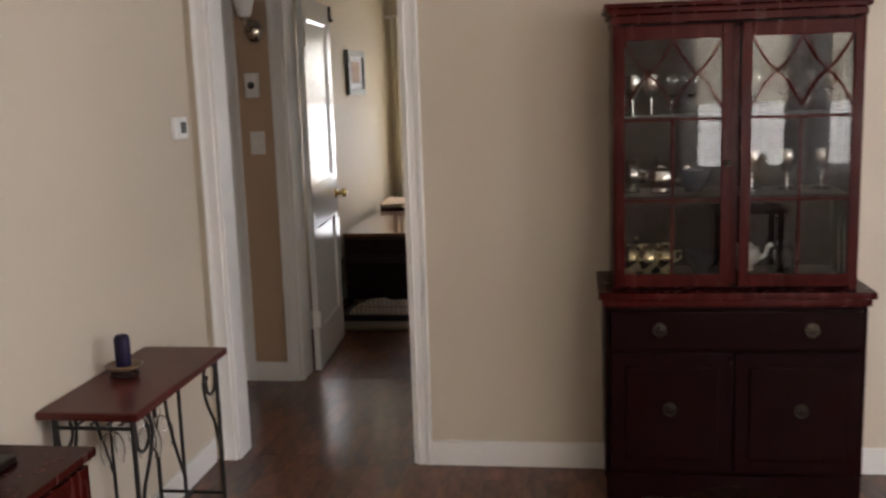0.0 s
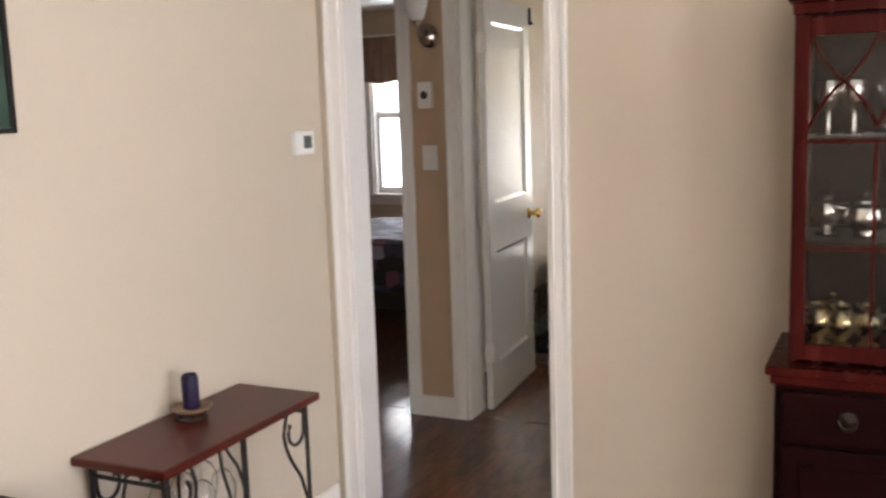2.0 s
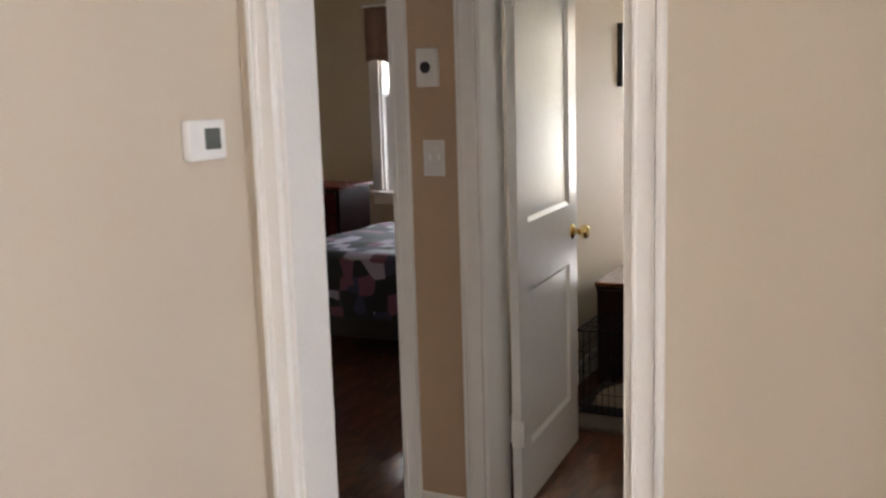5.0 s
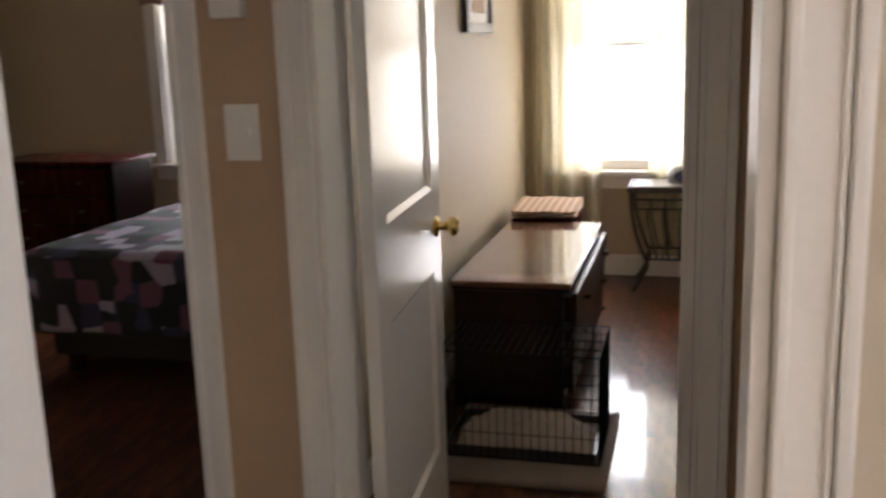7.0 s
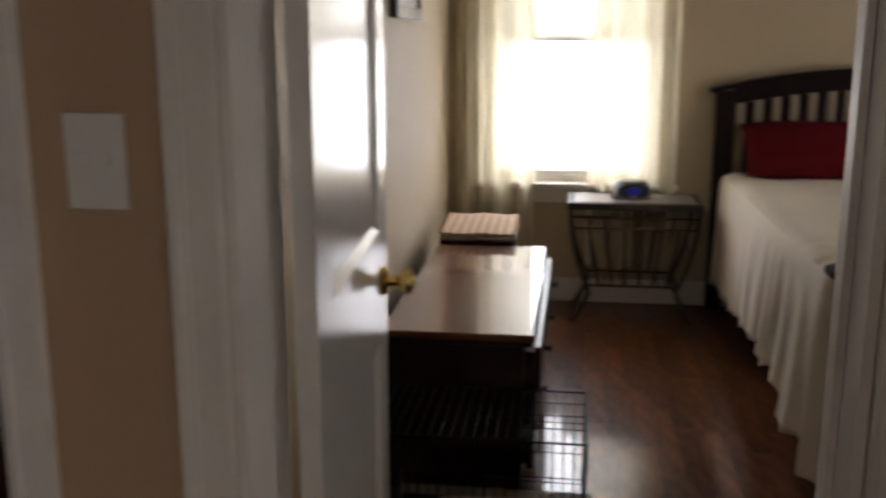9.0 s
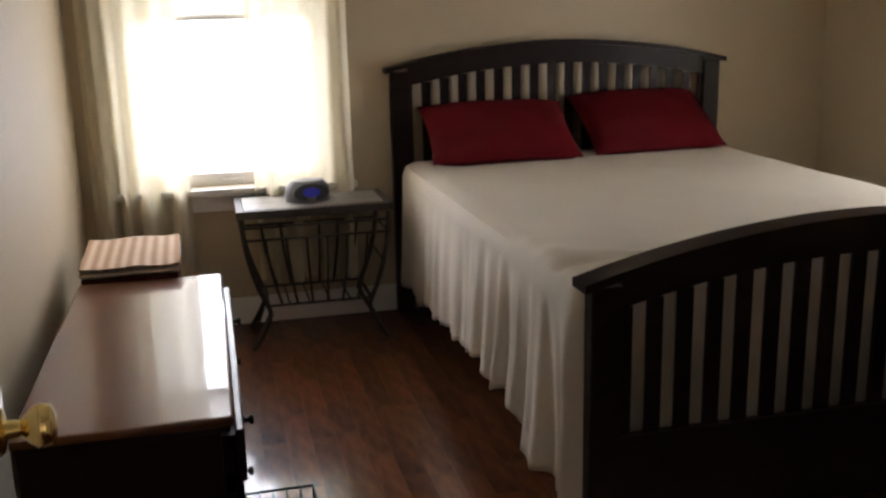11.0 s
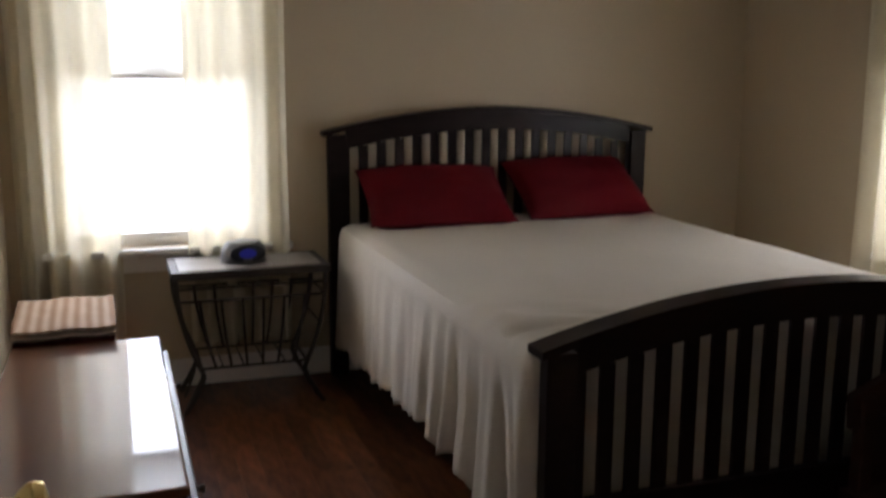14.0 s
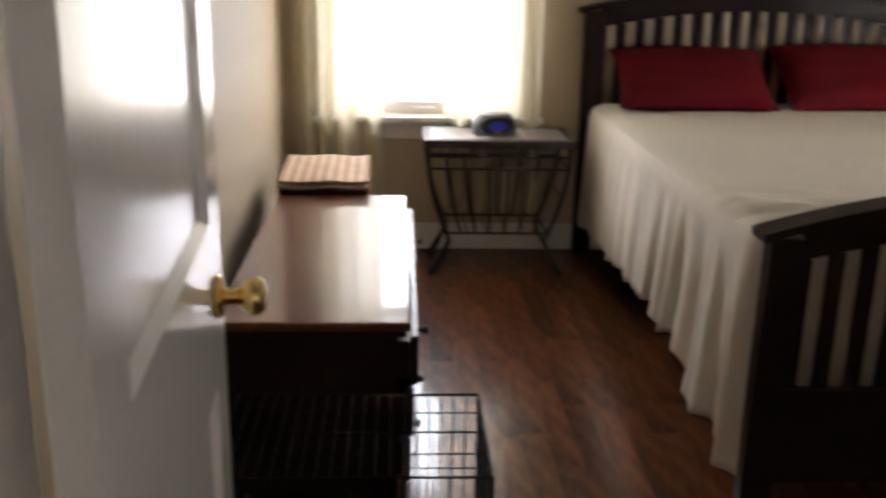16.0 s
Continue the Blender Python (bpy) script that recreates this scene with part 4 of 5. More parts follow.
# ---- bedroom things ----
def curtain(name, m, w, h, folds, label, seed, gather=0.046):
    """A sheer panel on a rod pocket; local x along the wall, y into the room negative, z down from 0."""
    r = thing(name, m, label, "curtain", "sheer curtains")
    rr = random.Random(seed)
    ph = [rr.uniform(0, 6.28) for _ in range(6)]

    def f(u, v):
        a = gather * (0.5 + 0.5 * v)
        s = math.sin(2 * math.pi * folds * u + ph[0] + 0.8 * math.sin(3.1 * u * 2 + ph[1]) + 0.35 * v)
        s2 = math.sin(2 * math.pi * folds * 0.43 * u + ph[2])
        x = w * u + 0.006 * math.sin(5 * v + ph[3] + 9 * u) * v
        return (x, -0.04 + a * (0.75 * s + 0.35 * s2), -h * v)
    part("panel", grid(B(), max(40, int(folds * 14)), 24, f), SHEER, r)
    part("hem", box(B(), 0, w, -0.05, -0.03, -0.012, 0.02, 0.004), SHEER, r)
    return r


curtain("curtain", pose(-0.24, FAR_Y - 0.03, 2.18), 0.41, 1.97, 4.2, "cream sheer curtain panel glowing with daylight", 1)
curtain("curtain", pose(0.46, FAR_Y - 0.03, 2.18), 0.45, 1.97, 4.2, "cream sheer curtain panel behind the nightstand", 2)
curtain("curtain", pose(BED_R - 0.03, 4.28, 2.18, 0, 0, -90), 0.55, 1.97, 4.2, "cream sheer curtain panel on the side window", 3)
curtain("curtain", pose(BED_R - 0.03, 3.55, 2.18, 0, 0, -90), 0.55, 1.97, 4.2, "cream sheer curtain panel on the side window", 4)
for m, w in ((pose(-0.29, FAR_Y - 0.07, 2.185), 1.22), (pose(BED_R - 0.07, 4.30, 2.185, 0, 0, -90), 1.32)):
    rod = thing("curtain_rod", m, "thin white curtain rod above the window", "curtain rod")
    part("rod", tube(B(), [(0, 0, 0), (w, 0, 0)], 0.008), TRIM, rod)
    for x in (0.02, w - 0.02):
        part("bracket", box(B(), x - 0.008, x + 0.008, -0.006, 0.069, -0.012, 0.012, 0.002), TRIM, rod)


def arch_board(name, L, posth, rise, parent, slat_z0, lower, gap, slat, stile):
    """A slatted bed end with an arched top rail; local x along its length, y through it."""
    pw, d = 0.085, 0.05
    for x in (0, L - pw):
        part("post", box(B(), x, x + pw, -d / 2, d / 2, 0, posth - 0.001, 0.004), ESPRESSO, parent)

    def arc(x):
        u = (x - L / 2) / (L / 2)
        return posth + rise * (1 - u * u)

    def rail(x0, x1, lo, hi, y0, y1, nm):
        bm = B()
        prev = None
        for k in range(37):
            x = x0 + (x1 - x0) * k / 36
            z = arc(x)
            ring = [bm.verts.new(p) for p in ((x, y0, z + lo), (x, y1, z + lo), (x, y1, z + hi), (x, y0, z + hi))]
            if prev:
                for i in range(4):
                    bm.faces.new((prev[i], ring[i], ring[(i + 1) % 4], prev[(i + 1) % 4]))
            else:
                bm.faces.new(ring)
            prev = ring
        bm.faces.new(prev[::-1])
        es = [e for e in bm.edges if len(e.link_faces) == 2 and e.calc_face_angle(0) > 1]
        bmesh.ops.bevel(bm, geom=es, offset=0.003, segments=2, affect="EDGES")
        part(nm, bm, ESPRESSO, parent)
    rail(-0.025, L + 0.025, 0.0, 0.022, -0.045, 0.045, "cap_rail")
    rail(pw + 0.001, L - pw - 0.001, -0.085, -0.001, -0.014, 0.014, "top_rail")
    part("bottom_rail", box(B(), pw + 0.001, L - pw - 0.001, -0.014, 0.014, lower, slat_z0, 0.003), ESPRESSO, parent)
    n_ = round((L - 2 * pw - 2 * stile + slat) / (gap + slat))
    wide = (L - 2 * pw - 2 * stile - n_ * gap) / (n_ - 1)
    for k in range(n_ + 1):
        x0 = pw + stile + k * (gap + wide) - wide
        x0, x1 = max(x0, pw + 0.001), min(x0 + wide, L - pw - 0.001)
        part("slat", box(B(), x0, x1, -0.006, 0.006, slat_z0 + 0.001, min(arc(x0), arc(x1)) - 0.084), ESPRESSO, parent)


BX0, BX1 = 1.10, 2.765
bed = thing("bed", pose(0, 0, 0), "queen bed with dark espresso slatted headboard and footboard", "bed")
hb = new("headboard")
hb.parent = bed
hb.matrix_local = pose(BX0, 5.165, 0)
arch_board("headboard", BX1 - BX0, 1.155, 0.10, hb, 0.60, 0.15, 0.046, 0.042, 0.017)
fbd = new("footboard")
fbd.parent = bed
fbd.matrix_local = pose(BX0 + 0.061, 2.90, 0)
arch_board("footboard", BX1 - BX0 - 0.035, 0.745, 0.115, fbd, 0.332, 0.06, 0.041, 0.043, 0.035)
for x in (BX0 + 0.10, BX1 - 0.12):
    part("side_rail", box(B(), x, x + 0.025, 2.93, 5.14, 0.16, 0.30, 0.003), ESPRESSO, bed)
mattress = thing("mattress", pose(0, 0, 0), "mattress and box spring under the cream bedspread", "mattress")
bm = B()
box(bm, BX0 + 0.13, BX1 - 0.13, 3.10, 5.10, 0.30, 0.70, 0.03)
part("mattress_block", bm, MATTRESS, mattress)

# bedspread: one cloth over the top, hanging in folds at both sides and at the foot
SX0, SX1, SY0, SY1, SZ = 1.165, 2.745, 2.935, 5.10, 0.742


def spread_point(u, v):
    """u from the left hem over the top to the right hem, v from foot to head."""
    y = SY0 + (SY1 - SY0) * v
    hang = 0.62
    width = SX1 - SX0
    s = u * (2 * hang + width) - hang
    sway = y + 0.035 * noise.noise(Vector((y * 3.1, s * 2.4, 1.7))) + 0.05 * max(0.0, -s) * (1 - v)
    fold = math.sin(sway * 36 + 1.9 * math.sin(sway * 7.1))
    ripple = 1.5 * (abs(fold) ** 0.7 * (1 if fold > 0 else -0.55)) + 0.5 * math.sin(sway * 71 + 2) * (1 - v) + 0.6 * noise.noise(Vector((sway * 9, s * 4, 3)))
    soft = 0.08 + 1.0 * (1 - v) ** 2.6
    if s < 0 or s > width:
        t = (-s if s < 0 else s - width) / hang
        side_ = -1 if s < 0 else 1
        out = (0.012 + 0.028 * t + soft * 0.05 * max(0, t - 0.12) ** 0.8 * ripple) * (1 - 0.6 * max(0, 1 - v / 0.36))
        r_ = 0.045
        drop = t * (0.475 + 0.20 * max(0, 1 - v / 0.28) ** 1.4 + 0.085 * max(0, (v - 0.4) / 0.6))
        x = (SX0 if s < 0 else SX1) + side_ * (out + min(drop, r_) * 0.35)
        back = max(0.0, 1 - v / 0.03) ** 2
        x += (SX0 + 0.012 - x) * back if s < 0 else (SX1 - 0.012 - x) * back
        hem = (0.012 * math.sin(y * 17) + 0.007 * math.sin(y * 83 + 2 * math.sin(y * 11))) * t * t
        z = SZ - 0.012 - drop + hem
        y2 = y - 0.05 * t * (1 - v) * 0.4
        return (x, y2, max(z, 0.05))
    c = noise.noise(Vector((s * 2.2, y * 2.2, 0.3))) * 0.010 + noise.noise(Vector((s * 9, y * 3, 4))) * 0.003
    c += 0.03 * noise.noise(Vector((s * 7 + y * 4, y * 13, 6))) * max(0, 1 - v / 0.3) * max(0, 1 - s / 0.6)
    edge = min(s, width - s)
    y += 0.12 * max(0, 1 - v / 0.12) ** 2 * min(1, edge / 0.10)
    return (SX0 + s, y, SZ + c - 0.012 * max(0, 1 - edge / 0.05) ** 2 + 0.012 * math.sin(math.pi * s / width))


spread = thing("bedspread", pose(0, 0, 0), "cream bedspread draped in loose folds over the bed", "bedspread")
part("cloth", grid(B(), 120, 260, spread_point), SPREAD, spread, thick=0.006)
bm = B()
grid(bm, 60, 10, lambda u, v: (SX0 + 0.02 + (SX1 - SX0 - 0.04) * u, SY0 + 0.12 * min(1, 10 * u, 10 * (1 - u)) + 0.006 - 0.006 * v + 0.008 * v * math.sin(u * 40), SZ - 0.008 - 0.5 * v))
part("foot_drop", bm, SPREAD, spread, thick=0.006)


def pillow(m, w, h, t, label):
    """A plump cushion standing on its lower edge: local x along, z up, y through."""
    r = thing("pillow", m, label, "pillow", "red pillows on the bed")
    bm = B()

    def face(sgn):
        def f(u, v):
            a, b_ = 2 * u - 1, 2 * v - 1
            puff = max(0.0, (1 - abs(a) ** 3.2)) ** 0.55 * max(0.0, (1 - abs(b_) ** 3.2)) ** 0.55
            pin = 1 - 0.05 * (1 - abs(b_) ** 2) * abs(a) ** 3
            pin2 = 1 - 0.07 * (1 - abs(a) ** 2) * abs(b_) ** 3
            crease = 0.01 * noise.noise(Vector((a * 3, b_ * 3, sgn + w)))
            return (a * w / 2 * pin, sgn * (t / 2 * puff + crease * puff), h / 2 + b_ * h / 2 * pin2)
        return f
    grid(bm, 26, 20, face(1))
    grid(bm, 26, 20, face(-1))
    bmesh.ops.remove_doubles(bm, verts=bm.verts, dist=0.002)
    part("cover", bm, RED, r)
    return r


pillow(pose(1.565, 4.81, 0.765, -58, 0, -2), 0.70, 0.42, 0.17, "plump dark red pillow leaning on the slatted headboard")
pillow(pose(2.335, 4.86, 0.765, -54, 0, 5), 0.70, 0.42, 0.17, "plump bright red pillow leaning on the slatted headboard")


def nightstand(m):
    """Local x along its front, y away from the viewer, z up; origin at the left front."""
    r = thing("nightstand", m, "nightstand with a slate-tiled top on curved wrought-iron legs", "nightstand")
    W, D, H = 0.67, 0.36, 0.62
    part("top_frame", box(box(box(box(B(), 0, W, 0, 0.03, H - 0.035, H, 0.003), 0, W, D - 0.03, D, H - 0.035, H, 0.003), 0, 0.03, 0.031, D - 0.031, H - 0.035, H, 0.003), W - 0.03, W, 0.031, D - 0.031, H - 0.035, H, 0.003), NS_IRON, r)
    for k in range(3):
        for j in range(2):
            x0 = 0.032 + k * (W - 0.064) / 3
            y0 = 0.032 + j * (D - 0.064) / 2
            part("tile", box(B(), x0 + 0.001, x0 + (W - 0.064) / 3 - 0.001, y0 + 0.001, y0 + (D - 0.064) / 2 - 0.001, H - 0.02, H + 0.002, 0.002), NS_TOP, r)
    zc = 0.165

    def side_x(z):
        """Half width of the curved basket at height z."""
        if z > zc:
            u = (H - 0.04 - z) / (H - 0.04 - zc)
            return W / 2 - 0.02 - 0.10 * u ** 2.0
        u = (zc - z) / zc
        return W / 2 - 0.12 + 0.085 * u ** 1.3
    for y in (0.02, D - 0.02):
        for s in (-1, 1):
            pts = [(W / 2 + s * side_x(z), y, z) for z in [H - 0.04 - k * (H - 0.04) / 26 for k in range(27)]]
            part("leg", tube(B(), pts, 0.011, 8), NS_IRON, r)
            part("leg_brace", tube(B(), [(W / 2 + s * side_x(zc + 0.01), y, zc), (W / 2 + s * (side_x(0.1) + 0.0), y + (0.05 if y < 0.1 else -0.05), 0.1), (W / 2 + s * (side_x(0.0) - 0.015), y + (0.09 if y < 0.1 else -0.09), 0.0)], 0.007, 7), NS_IRON, r)
        for z in (H - 0.075, H - 0.13):
            part("rail", tube(B(), [(W / 2 - side_x(z), y, z), (W / 2 + side_x(z), y, z)], 0.006, 7), NS_IRON, r)
        part("rail", tube(B(), [(W / 2 - side_x(zc + 0.04), y, zc + 0.03), (W / 2 + side_x(zc + 0.04), y, zc + 0.03)], 0.006, 7), NS_IRON, r)
        for k in range(6):
            u = (k + 1) / 7 * 2 - 1
            pts = [(W / 2 + u * (side_x(z) + 0.0), y, z) for z in [H - 0.13 - q * (H - 0.13 - zc - 0.03) / 8 for q in range(9)]]
            part("bar", tube(B(), pts, 0.0065, 6), NS_IRON, r)
    for k in range(6):
        z = zc + 0.028
        x = W / 2 + (k / 5 * 2 - 1) * side_x(zc + 0.04) * 0.95
        part("basket_bar", tube(B(), [(x, 0.02, z), (x, D - 0.02, z)], 0.005, 6), NS_IRON, r)
    for s in (-1, 1):
        for z in (H - 0.13, 0.36, zc + 0.03):
            part("side_rail", tube(B(), [(W / 2 + s * side_x(z), 0.02, z), (W / 2 + s * side_x(z), D - 0.02, z)], 0.005, 6), NS_IRON, r)
    return r


nightstand(pose(0.355, 4.79, 0))

ck = thing("alarm_clock", pose(0.675, 4.97, 0.622, 0, 0, 8), "oval silver alarm clock with a blue lit display", "clock")
bm = B()
lathe(bm, [(0.002, 0.0), (0.5, 0.0), (0.5, 0.02), (0.48, 0.06), (0.36, 0.09), (0.002, 0.10)], seg=30)
for v in bm.verts:
    v.co.x *= 0.20
    v.co.y *= 0.15
part("body", bm, SILVERPL, ck)
bm = B()
lathe(bm, [(0.002, -0.073), (0.078, -0.073), (0.078, -0.064), (0.002, -0.064)], (0, 0, 0), 30, "y")
for v in bm.verts:
    v.co.z = v.co.z * 0.5 + 0.045
part("face", bm, DARKPL, ck)
bm = B()
lathe(bm, [(0.002, -0.0765), (0.038, -0.0765), (0.038, -0.0735), (0.002, -0.0735)], (0, 0, 0), 26, "y")
for v in bm.verts:
    v.co.z = v.co.z * 0.55 + 0.045
part("display", bm, BLUE, ck, "glowing blue display")


def dresser(m):
    """Local x from the wall to the front, y along its length away from the viewer."""
    r = thing("dresser", m, "low dark wooden dresser with a polished top and drawers slightly open", "dresser")
    D, L, H = 0.47, 1.275, 0.535
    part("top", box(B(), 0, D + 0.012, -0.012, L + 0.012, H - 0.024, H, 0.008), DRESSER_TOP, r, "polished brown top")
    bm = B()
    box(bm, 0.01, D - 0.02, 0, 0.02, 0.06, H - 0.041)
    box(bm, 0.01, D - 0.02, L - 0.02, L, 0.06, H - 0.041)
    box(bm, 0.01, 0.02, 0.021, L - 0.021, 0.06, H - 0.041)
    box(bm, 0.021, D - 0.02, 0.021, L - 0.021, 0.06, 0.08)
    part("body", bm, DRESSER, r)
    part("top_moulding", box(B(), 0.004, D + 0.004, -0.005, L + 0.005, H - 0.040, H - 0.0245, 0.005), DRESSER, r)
    for y in (0.0, L - 0.05):
        for x in (0.01, D - 0.07):
            part("foot", box(B(), x, x + 0.05, y, y + 0.05, 0, 0.0595, 0.004), DRESSER, r)
    for k, (lo, hi) in enumerate(((0.36, 0.490), (0.215, 0.352), (0.085, 0.207))):
        out = (0.03, 0.02, 0.012)[k]
        d_ = part("drawer", box(box(B(), D - 0.018 + out, D + out + 0.004, 0.012, L - 0.012, lo, hi, 0.005), 0.06, D - 0.0185 + out, 0.03, L - 0.03, lo + 0.01, hi - 0.02), DRESSER, r)
        for y in (0.22, L - 0.22):
            part("pull", lathe(B(), [(0.002, 0), (0.012, 0), (0.006, 0.006), (0.006, 0.014), (0.013, 0.02), (0.011, 0.027), (0.002, 0.029)], (D + out + 0.004, y, (lo + hi) / 2), 16, "x"), OLDBRASS, d_)
    return r


dresser(pose(-0.205, 2.85, 0))

hope = thing("storage_chest", pose(-0.035, 4.15, 0), "upright dark red wooden chest between dresser and window", "chest")
part("body", box(B(), -0.158, 0.158, 0.006, 0.43, 0.05, 0.520, 0.004), MAHOG, hope)
part("lid", box(B(), -0.164, 0.164, 0.0, 0.436, 0.5205, 0.543, 0.005), MAHOG, hope)
for x in (-0.15, 0.11):
    for y in (0.012, 0.384):
        part("foot", box(B(), x, x + 0.04, y, y + 0.04, 0, 0.0495, 0.003), MAHOG_SHADED, hope)
cl = thing("folded_cloth", pose(-0.033, 4.145, 0.5435, 0, 0, 1), "folded tan striped cloth lying on the chest", "cloth")


def folded(low, high, out):
    """One turn of cloth folded over at the front edge."""
    def f(u, v):
        a = -0.168 + 0.336 * u
        w = abs(2 * v - 1)
        y = 0.445 * w
        z = low if v < 0.5 else high + 0.012 * (w - 0.5 * w * w)
        z += 0.0025 * math.sin(u * 11 + 2) + 0.003 * noise.noise(Vector((u * 6, y * 12, high * 50)))
        return (a + 0.004 * noise.noise(Vector((y * 12, high * 30, u))), y - out, z)
    return f


part("fold", grid(B(), 26, 40, folded(0.004, 0.017, 0.004)), PALECLOTH, cl, "pale under layer", thick=0.003)
part("fold", grid(B(), 26, 40, folded(0.027, 0.040, 0.0)), TOWEL, cl, thick=0.003)

pad = thing("crate_mat", pose(0, 0, 0), "thin brown mat on the floor under the wire crate", "mat")
bm = B()
grid(bm, 30, 30, lambda u, v: (-0.14 + 0.605 * u, 2.17 + 0.66 * v, 0.016 + 0.002 * noise.noise(Vector((u * 6, v * 6, 1)))))
part("pad", bm, MATPAD, pad, thick=0.024)


def crate(m):
    r = thing("wire_crate", m, "black folding wire dog crate holding a beige blanket", "crate")
    W, D, H = 0.555, 0.37, 0.385
    part("tray", box(box(box(box(box(B(), 0.01, W - 0.01, 0.01, D - 0.01, 0.0, 0.006), 0.01, 0.014, 0.01, D - 0.01, 0.006, 0.04), W - 0.014, W - 0.01, 0.01, D - 0.01, 0.006, 0.04), 0.0145, W - 0.0145, 0.01, 0.014, 0.006, 0.04), 0.0145, W - 0.0145, D - 0.014, D - 0.01, 0.006, 0.04), DARKPL, r, "black plastic tray")
    wr, fr = 0.0017, 0.003
    nx, ny, nz = 19, 11, 4

    def wires(nm, lines, rad):
        for a, b_ in lines:
            part(nm, tube(B(), [a, b_], rad, 5), CRATEWIRE, r)
    for y in (0, D):
        nm = "wire"
        wires(nm, [((W * k / nx, y, 0.005), (W * k / nx, y, H)) for k in range(1, nx)] + [((0, y, H * k / nz), (W, y, H * k / nz)) for k in range(1, nz)], wr)
        wires("frame_bar", [((0, y, 0.004), (0, y, H)), ((W, y, 0.004), (W, y, H)), ((0, y, H), (W, y, H)), ((0, y, 0.004), (W, y, 0.004))], fr)
    for x in (0, W):
        wires("wire", [((x, D * k / ny, 0.005), (x, D * k / ny, H)) for k in range(1, ny)] + [((x, 0, H * k / nz), (x, D, H * k / nz)) for k in range(1, nz)], wr)
        wires("frame_bar", [((x, 0, H), (x, D, H)), ((x, 0, 0.004), (x, D, 0.004))], fr)
    wires("wire", [((W * k / nx, 0, H), (W * k / nx, D, H)) for k in range(1, nx)] + [((0, D * k / 4, H), (W, D * k / 4, H)) for k in range(1, 4)], wr)
    return r


crate(pose(-0.12, 2.32, 0.03))
bl = thing("blanket", pose(0.16, 2.505, 0.038), "crumpled beige fleece blanket inside the wire crate", "blanket")
bm = B()


def heap(u, v):
    a, b_ = 2 * u - 1, 2 * v - 1
    d_ = max(0, 1 - (a * a * 0.9 + b_ * b_ * 0.9)) ** 0.6
    return (a * 0.24, b_ * 0.155, 0.005 + d_ * (0.085 + 0.03 * noise.noise(Vector((a * 3, b_ * 3, 7)))))


grid(bm, 30, 24, heap)
part("cloth", bm, BLANKET, bl, thick=0.006)

chair = thing("bench_chair", pose(1.98, 2.30, 0), "dark wooden chair with a tan tufted cushion beside the footboard", "chair")
bm = B()
prev = None
for k in range(21):
    u = k / 20
    x = 0.66 * u
    z = 0.60 + 0.09 * math.sin(math.pi * min(1, u * 1.05))
    ring = [bm.verts.new(p) for p in ((x, 0.40, z - 0.09), (x, 0.43, z - 0.09), (x, 0.44, z), (x, 0.41, z))]
    if prev:
        for i in range(4):
            bm.faces.new((prev[i], ring[i], ring[(i + 1) % 4], prev[(i + 1) % 4]))
    else:
        bm.faces.new(ring)
    prev = ring
bm.faces.new(prev[::-1])
part("backrest", bm, CHAIRWOOD, chair)
part("back_panel", box(B(), 0.03, 0.63, 0.405, 0.425, 0.34, 0.54, 0.004), CHAIRWOOD, chair)
part("seat", box(B(), 0, 0.66, -0.02, 0.44, 0.30, 0.335, 0.006), CHAIRWOOD, chair)
for x in (0.02, 0.60):
    for y in (0.0, 0.39):
        part("leg", box(B(), x, x + 0.04, y, y + 0.04, 0, 0.2995 if y < 0.1 else 0.2995, 0.004), CHAIRWOOD, chair)
    part("back_post", box(B(), x, x + 0.04, 0.39, 0.43, 0.336, 0.60, 0.004), CHAIRWOOD, chair)
cu = thing("cushion", pose(2.27, 2.640, 0.512, 75), "round tan tufted cushion leaning on the dark chair back", "cushion")
bm = B()
lathe(bm, [(0.002, 0.0), (0.20, 0.0), (0.235, 0.03), (0.24, 0.06), (0.225, 0.09), (0.17, 0.105), (0.10, 0.105), (0.03, 0.085), (0.002, 0.08)], seg=40)
for v in bm.verts:
    a = math.atan2(v.co.y, v.co.x)
    k = 1 + 0.025 * math.sin(a * 20)
    v.co.x *= k
    v.co.y *= k * 0.8
part("cover", bm, CUSHION, cu)

# ---- second bedroom things ----
b2 = thing("second_bed", pose(0, 0, 0), "bed under a patchwork quilt in the second bedroom", "bed")
# Dark box spring carried low, standing in for the shade under the bed.
part("box_spring_and_shade", box(B(), -2.14, -0.46, 2.94, 4.16, 0.09, 0.40, 0.02), MATTRESS, b2)
part("mattress_block", box(B(), -2.16, -0.46, 2.92, 4.18, 0.401, 0.575, 0.05), MATTRESS, b2)
for x in (-2.10, -0.56):
    for y in (2.98, 4.06):
        part("leg", box(B(), x, x + 0.06, y, y + 0.06, 0, 0.089, 0.004), ESPRESSO, b2)
part("headboard", box(B(), -0.445, -0.40, 2.88, 4.22, 0.2, 1.05, 0.01), MAHOG_SHADED, b2)
q = thing("quilt", pose(0, 0, 0), "patchwork quilt in pale grey, mauve and dark blue", "quilt")


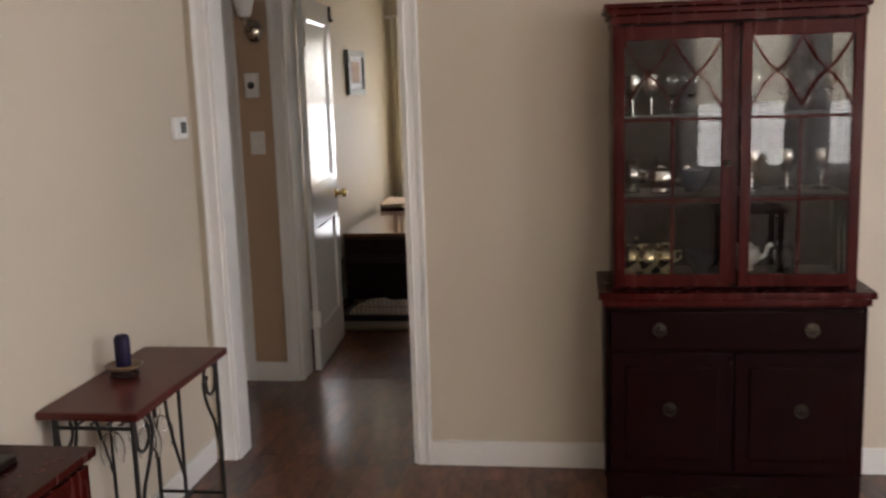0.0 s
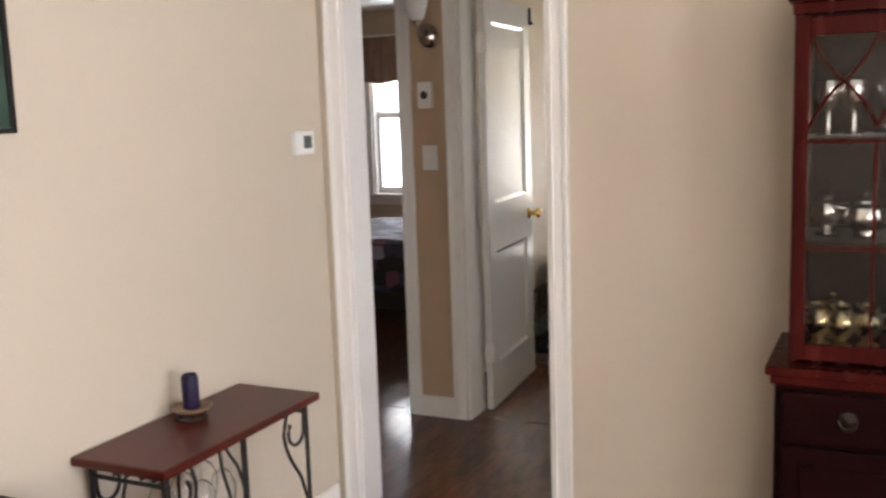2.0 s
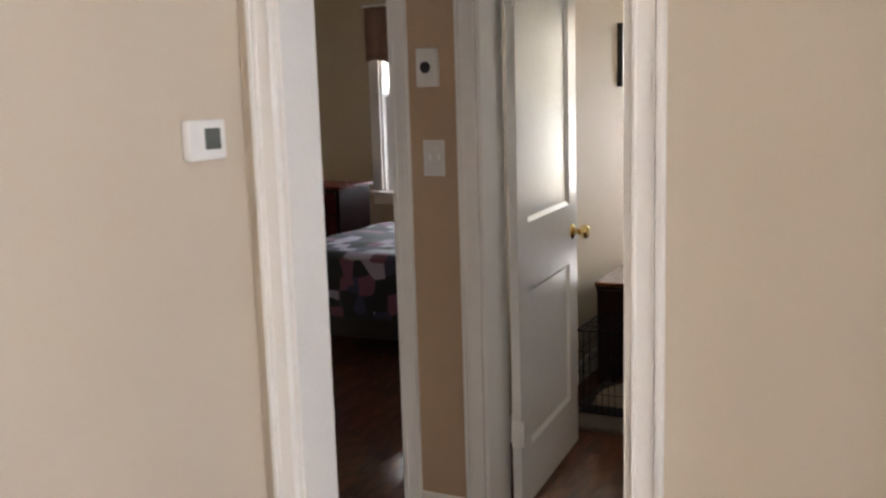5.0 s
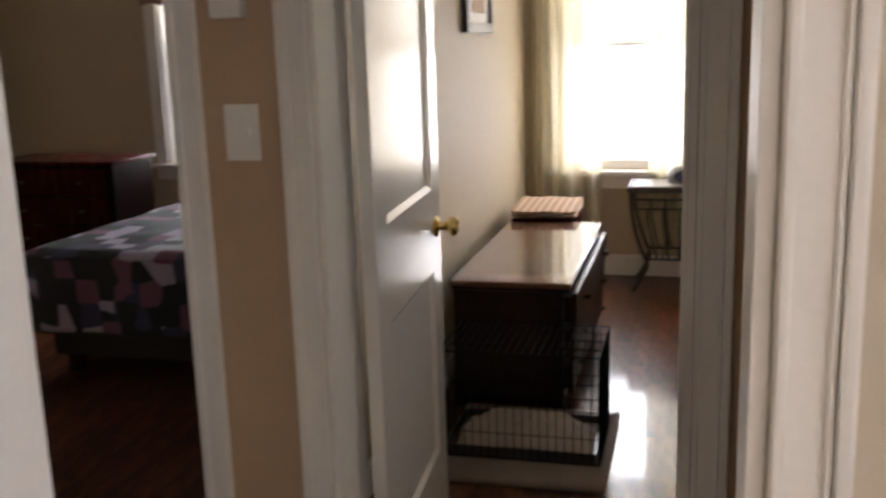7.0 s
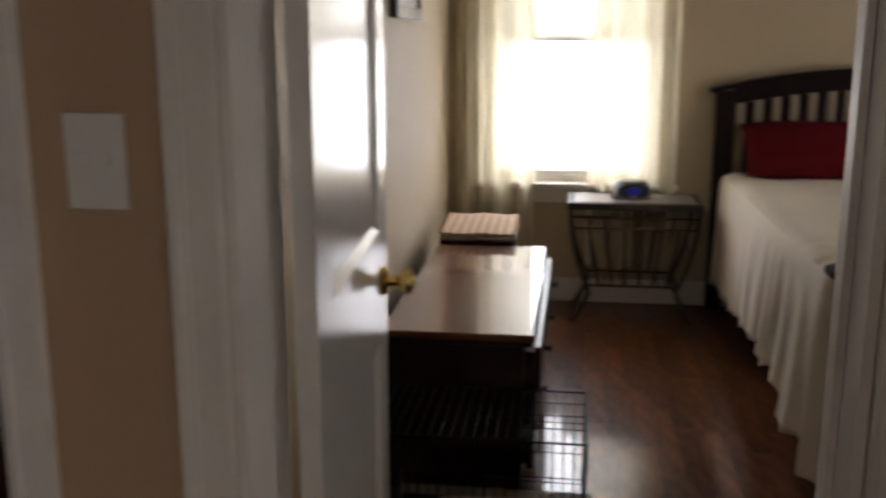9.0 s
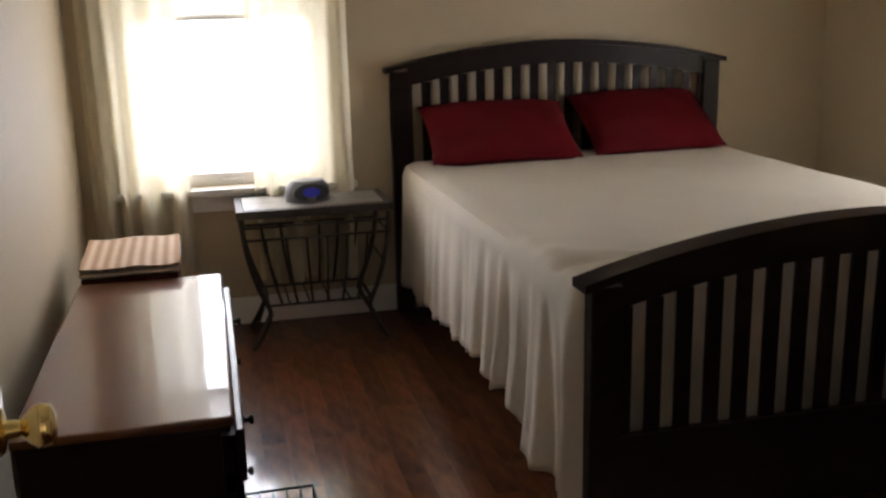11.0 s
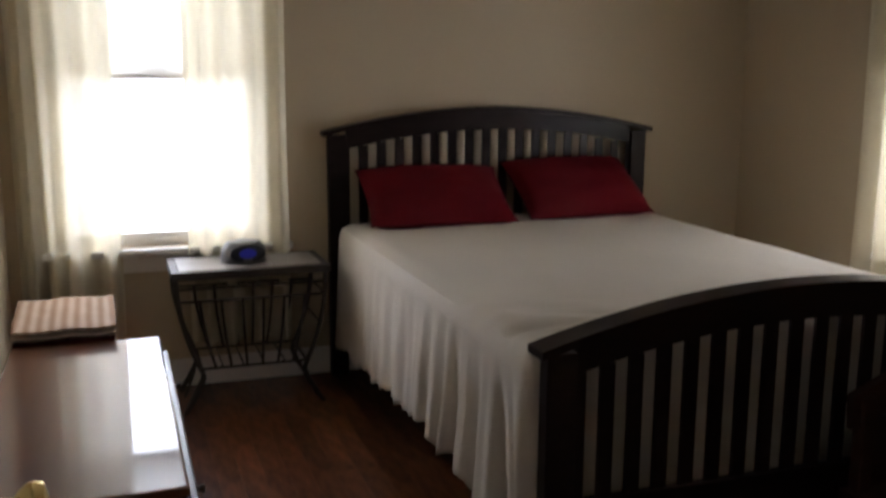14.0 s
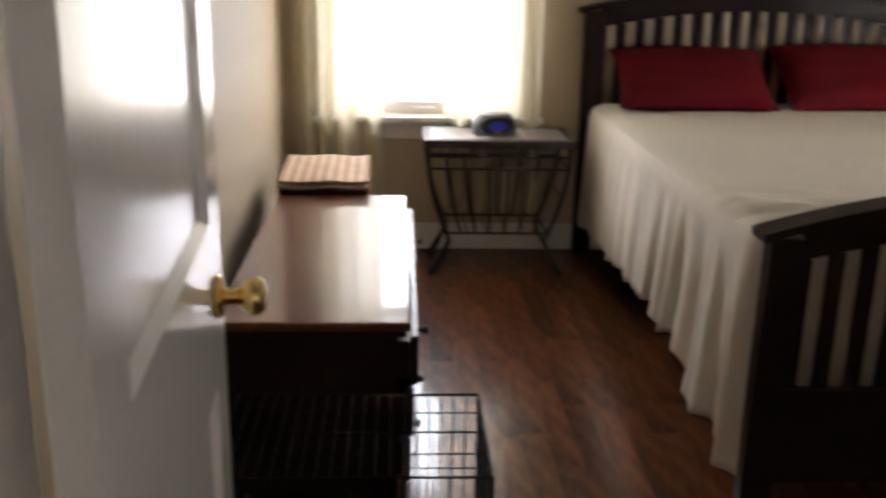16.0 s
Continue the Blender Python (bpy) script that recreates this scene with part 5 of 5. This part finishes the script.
def quilt_point(u, v):
    """u across the bed from the near hem to the far hem, v from head to foot."""
    hang, width = 0.36, 1.30
    s = u * (2 * hang + width) - hang
    x0, x1 = -0.47, -2.19
    sx = v * (x0 - x1 + 0.28)
    x = x0 - min(sx, x0 - x1)
    down = max(0, sx - (x0 - x1))
    wob = 0.012 * noise.noise(Vector((x * 4, s * 4, 2)))
    z = 0.592 + wob
    y = 2.90 + s
    if s < 0:
        y, z = 2.895 - 0.02 + 0.012 * math.sin(x * 16), 0.585 + s
    elif s > width:
        y, z = 2.90 + width + 0.02, 0.585 - (s - width)
    if down > 0:
        x, z = x - 0.02 + 0.01 * math.sin(y * 15), min(z, 0.585 - down)
    return (x, y, z)


part("cloth", grid(B(), 70, 80, quilt_point), QUILT, q, thick=0.012)
part("binding", tube(B(), [quilt_point(0.0, k / 60) for k in range(61)], 0.009, 6), MATTRESS, q, "dark sewn binding along the hem")

ch2 = thing("chest_of_drawers", pose(-3.5, 4.30, 0), "dark cherry chest of drawers in the corner of the second bedroom", "chest of drawers")
part("top", box(B(), -0.02, 0.87, -0.02, 0.46, 0.80, 0.825, 0.008), MAHOG, ch2, "polished dark red top")
part("body", box(B(), 0, 0.85, 0.0, 0.44, 0.06, 0.7995, 0.004), MAHOG_SHADED, ch2)
for k in range(4):
    d_ = part("drawer", box(B(), 0.03, 0.82, -0.014, -0.001, 0.09 + 0.175 * k, 0.255 + 0.175 * k, 0.004), MAHOG, ch2)
    for x in (0.22, 0.63):
        part("pull", lathe(B(), [(0.002, 0), (0.012, 0), (0.006, -0.006), (0.012, -0.016), (0.010, -0.022), (0.002, -0.024)], (x, -0.014, 0.172 + 0.175 * k), 14, "y"), OLDBRASS, d_)
for x in (0.01, 0.79):
    for y in (0.01, 0.38):
        part("foot", box(B(), x, x + 0.05, y, y + 0.05, 0, 0.0595, 0.004), MAHOG_SHADED, ch2)

val = thing("valance", pose(-2.88, FAR_Y - 0.02, 2.20), "brown gathered valance over the second bedroom window", "valance")
part("cloth", grid(B(), 90, 8, lambda u, v: (0.96 * u, -0.05 + 0.018 * math.sin(u * 60 + 0.5 * math.sin(u * 9)) * (0.4 + 0.6 * v), -0.44 * v + 0.012 * math.sin(u * 19) * v)), VALANCE, val, thick=0.004)
part("rod", tube(B(), [(-0.02, -0.05, 0), (0.98, -0.05, 0)], 0.01), TRIM, val)
for x in (0.0, 0.96):
    part("bracket", box(B(), x - 0.008, x + 0.008, -0.05, 0.019, -0.012, 0.012), TRIM, val)

cf = thing("ceiling_light", pose(-1.9, 3.9, CEILING), "flush white glass ceiling light", "ceiling light")
part("base", lathe(B(), [(0.002, 0), (0.15, 0), (0.15, -0.02), (0.14, -0.025), (0.002, -0.025)], seg=32), CHROME, cf)
part("diffuser", lathe(B(), [(0.135, -0.0255), (0.13, -0.05), (0.10, -0.08), (0.05, -0.098), (0.002, -0.102)], seg=32), FROST, cf)

# ---- floor planks ----
PW, PL = 0.083, 1.15
plank_meshes = {}


def plank_mesh(length, width):
    key = (round(length, 4), round(width, 4))
    if key not in plank_meshes:
        bm = B()
        w, h, l_ = key[1] / 2, key[0] / 2, 0.00015
        lo = [bm.verts.new(p) for p in ((-w, -h, -0.011), (w, -h, -0.011), (w, h, -0.011), (-w, h, -0.011))]
        md = [bm.verts.new(p) for p in ((-w, -h, -l_), (w, -h, -l_), (w, h, -l_), (-w, h, -l_))]
        hi = [bm.verts.new(p) for p in ((-w + l_, -h + l_, 0), (w - l_, -h + l_, 0), (w - l_, h - l_, 0), (-w + l_, h - l_, 0))]
        for a, b_ in ((lo, md), (md, hi)):
            for k in range(4):
                bm.faces.new((a[k], a[(k + 1) % 4], b_[(k + 1) % 4], b_[k]))
        bm.faces.new(hi)
        me = bpy.data.meshes.new("plank")
        bm.to_mesh(me)
        bm.free()
        me.materials.append(PLANK)
        plank_meshes[key] = me
    return plank_meshes[key]


def lay(floor, x0, x1, y0, y1, seed, limit=10 ** 6):
    """Strips along y with staggered ends."""
    rr = random.Random(seed)
    n_ = int((x1 - x0) / PW)
    for k in range(n_ + 1):
        xa = x0 + k * PW
        w = min(PW, x1 - xa) - 0.0004
        if w < 0.01:
            continue
        y = y0
        first = rr.choice((0.35, 0.55, 0.75, 0.95, PL))
        while y < y1 - 0.005:
            ln = min(first if y == y0 else PL, y1 - y)
            ln = max(0.02, round(ln, 2))
            if y + ln > y1 + 0.006:
                ln = round(y1 - y, 2)
            ob = new("plank", plank_mesh(ln - 0.0005, w))
            ob.location = (xa + w / 2 + 0.0002, y + ln / 2, 0)
            ob.parent = floor
            y += ln


lay(floor_living, LIV_L, 3.2, -3.4, 0.065, 1)
bm = B()
box(bm, LIV_L, LIV_R, LIV_BACK, -3.401, -0.0115, 0)
box(bm, 3.2005, LIV_R, -3.4, 0.0, -0.0115, 0)
rest = finish("planks", bm, PLANK)
rest.parent = floor_living
rest["kind"] = "stuff"
lay(floor_hall, -1.5, 0.83, 0.065, 1.18, 2)
lay(floor_bedroom, BED_L, BED_R, 1.18, FAR_Y, 3)
lay(floor_second, -4.08, -0.375, 1.18, FAR_Y, 4)
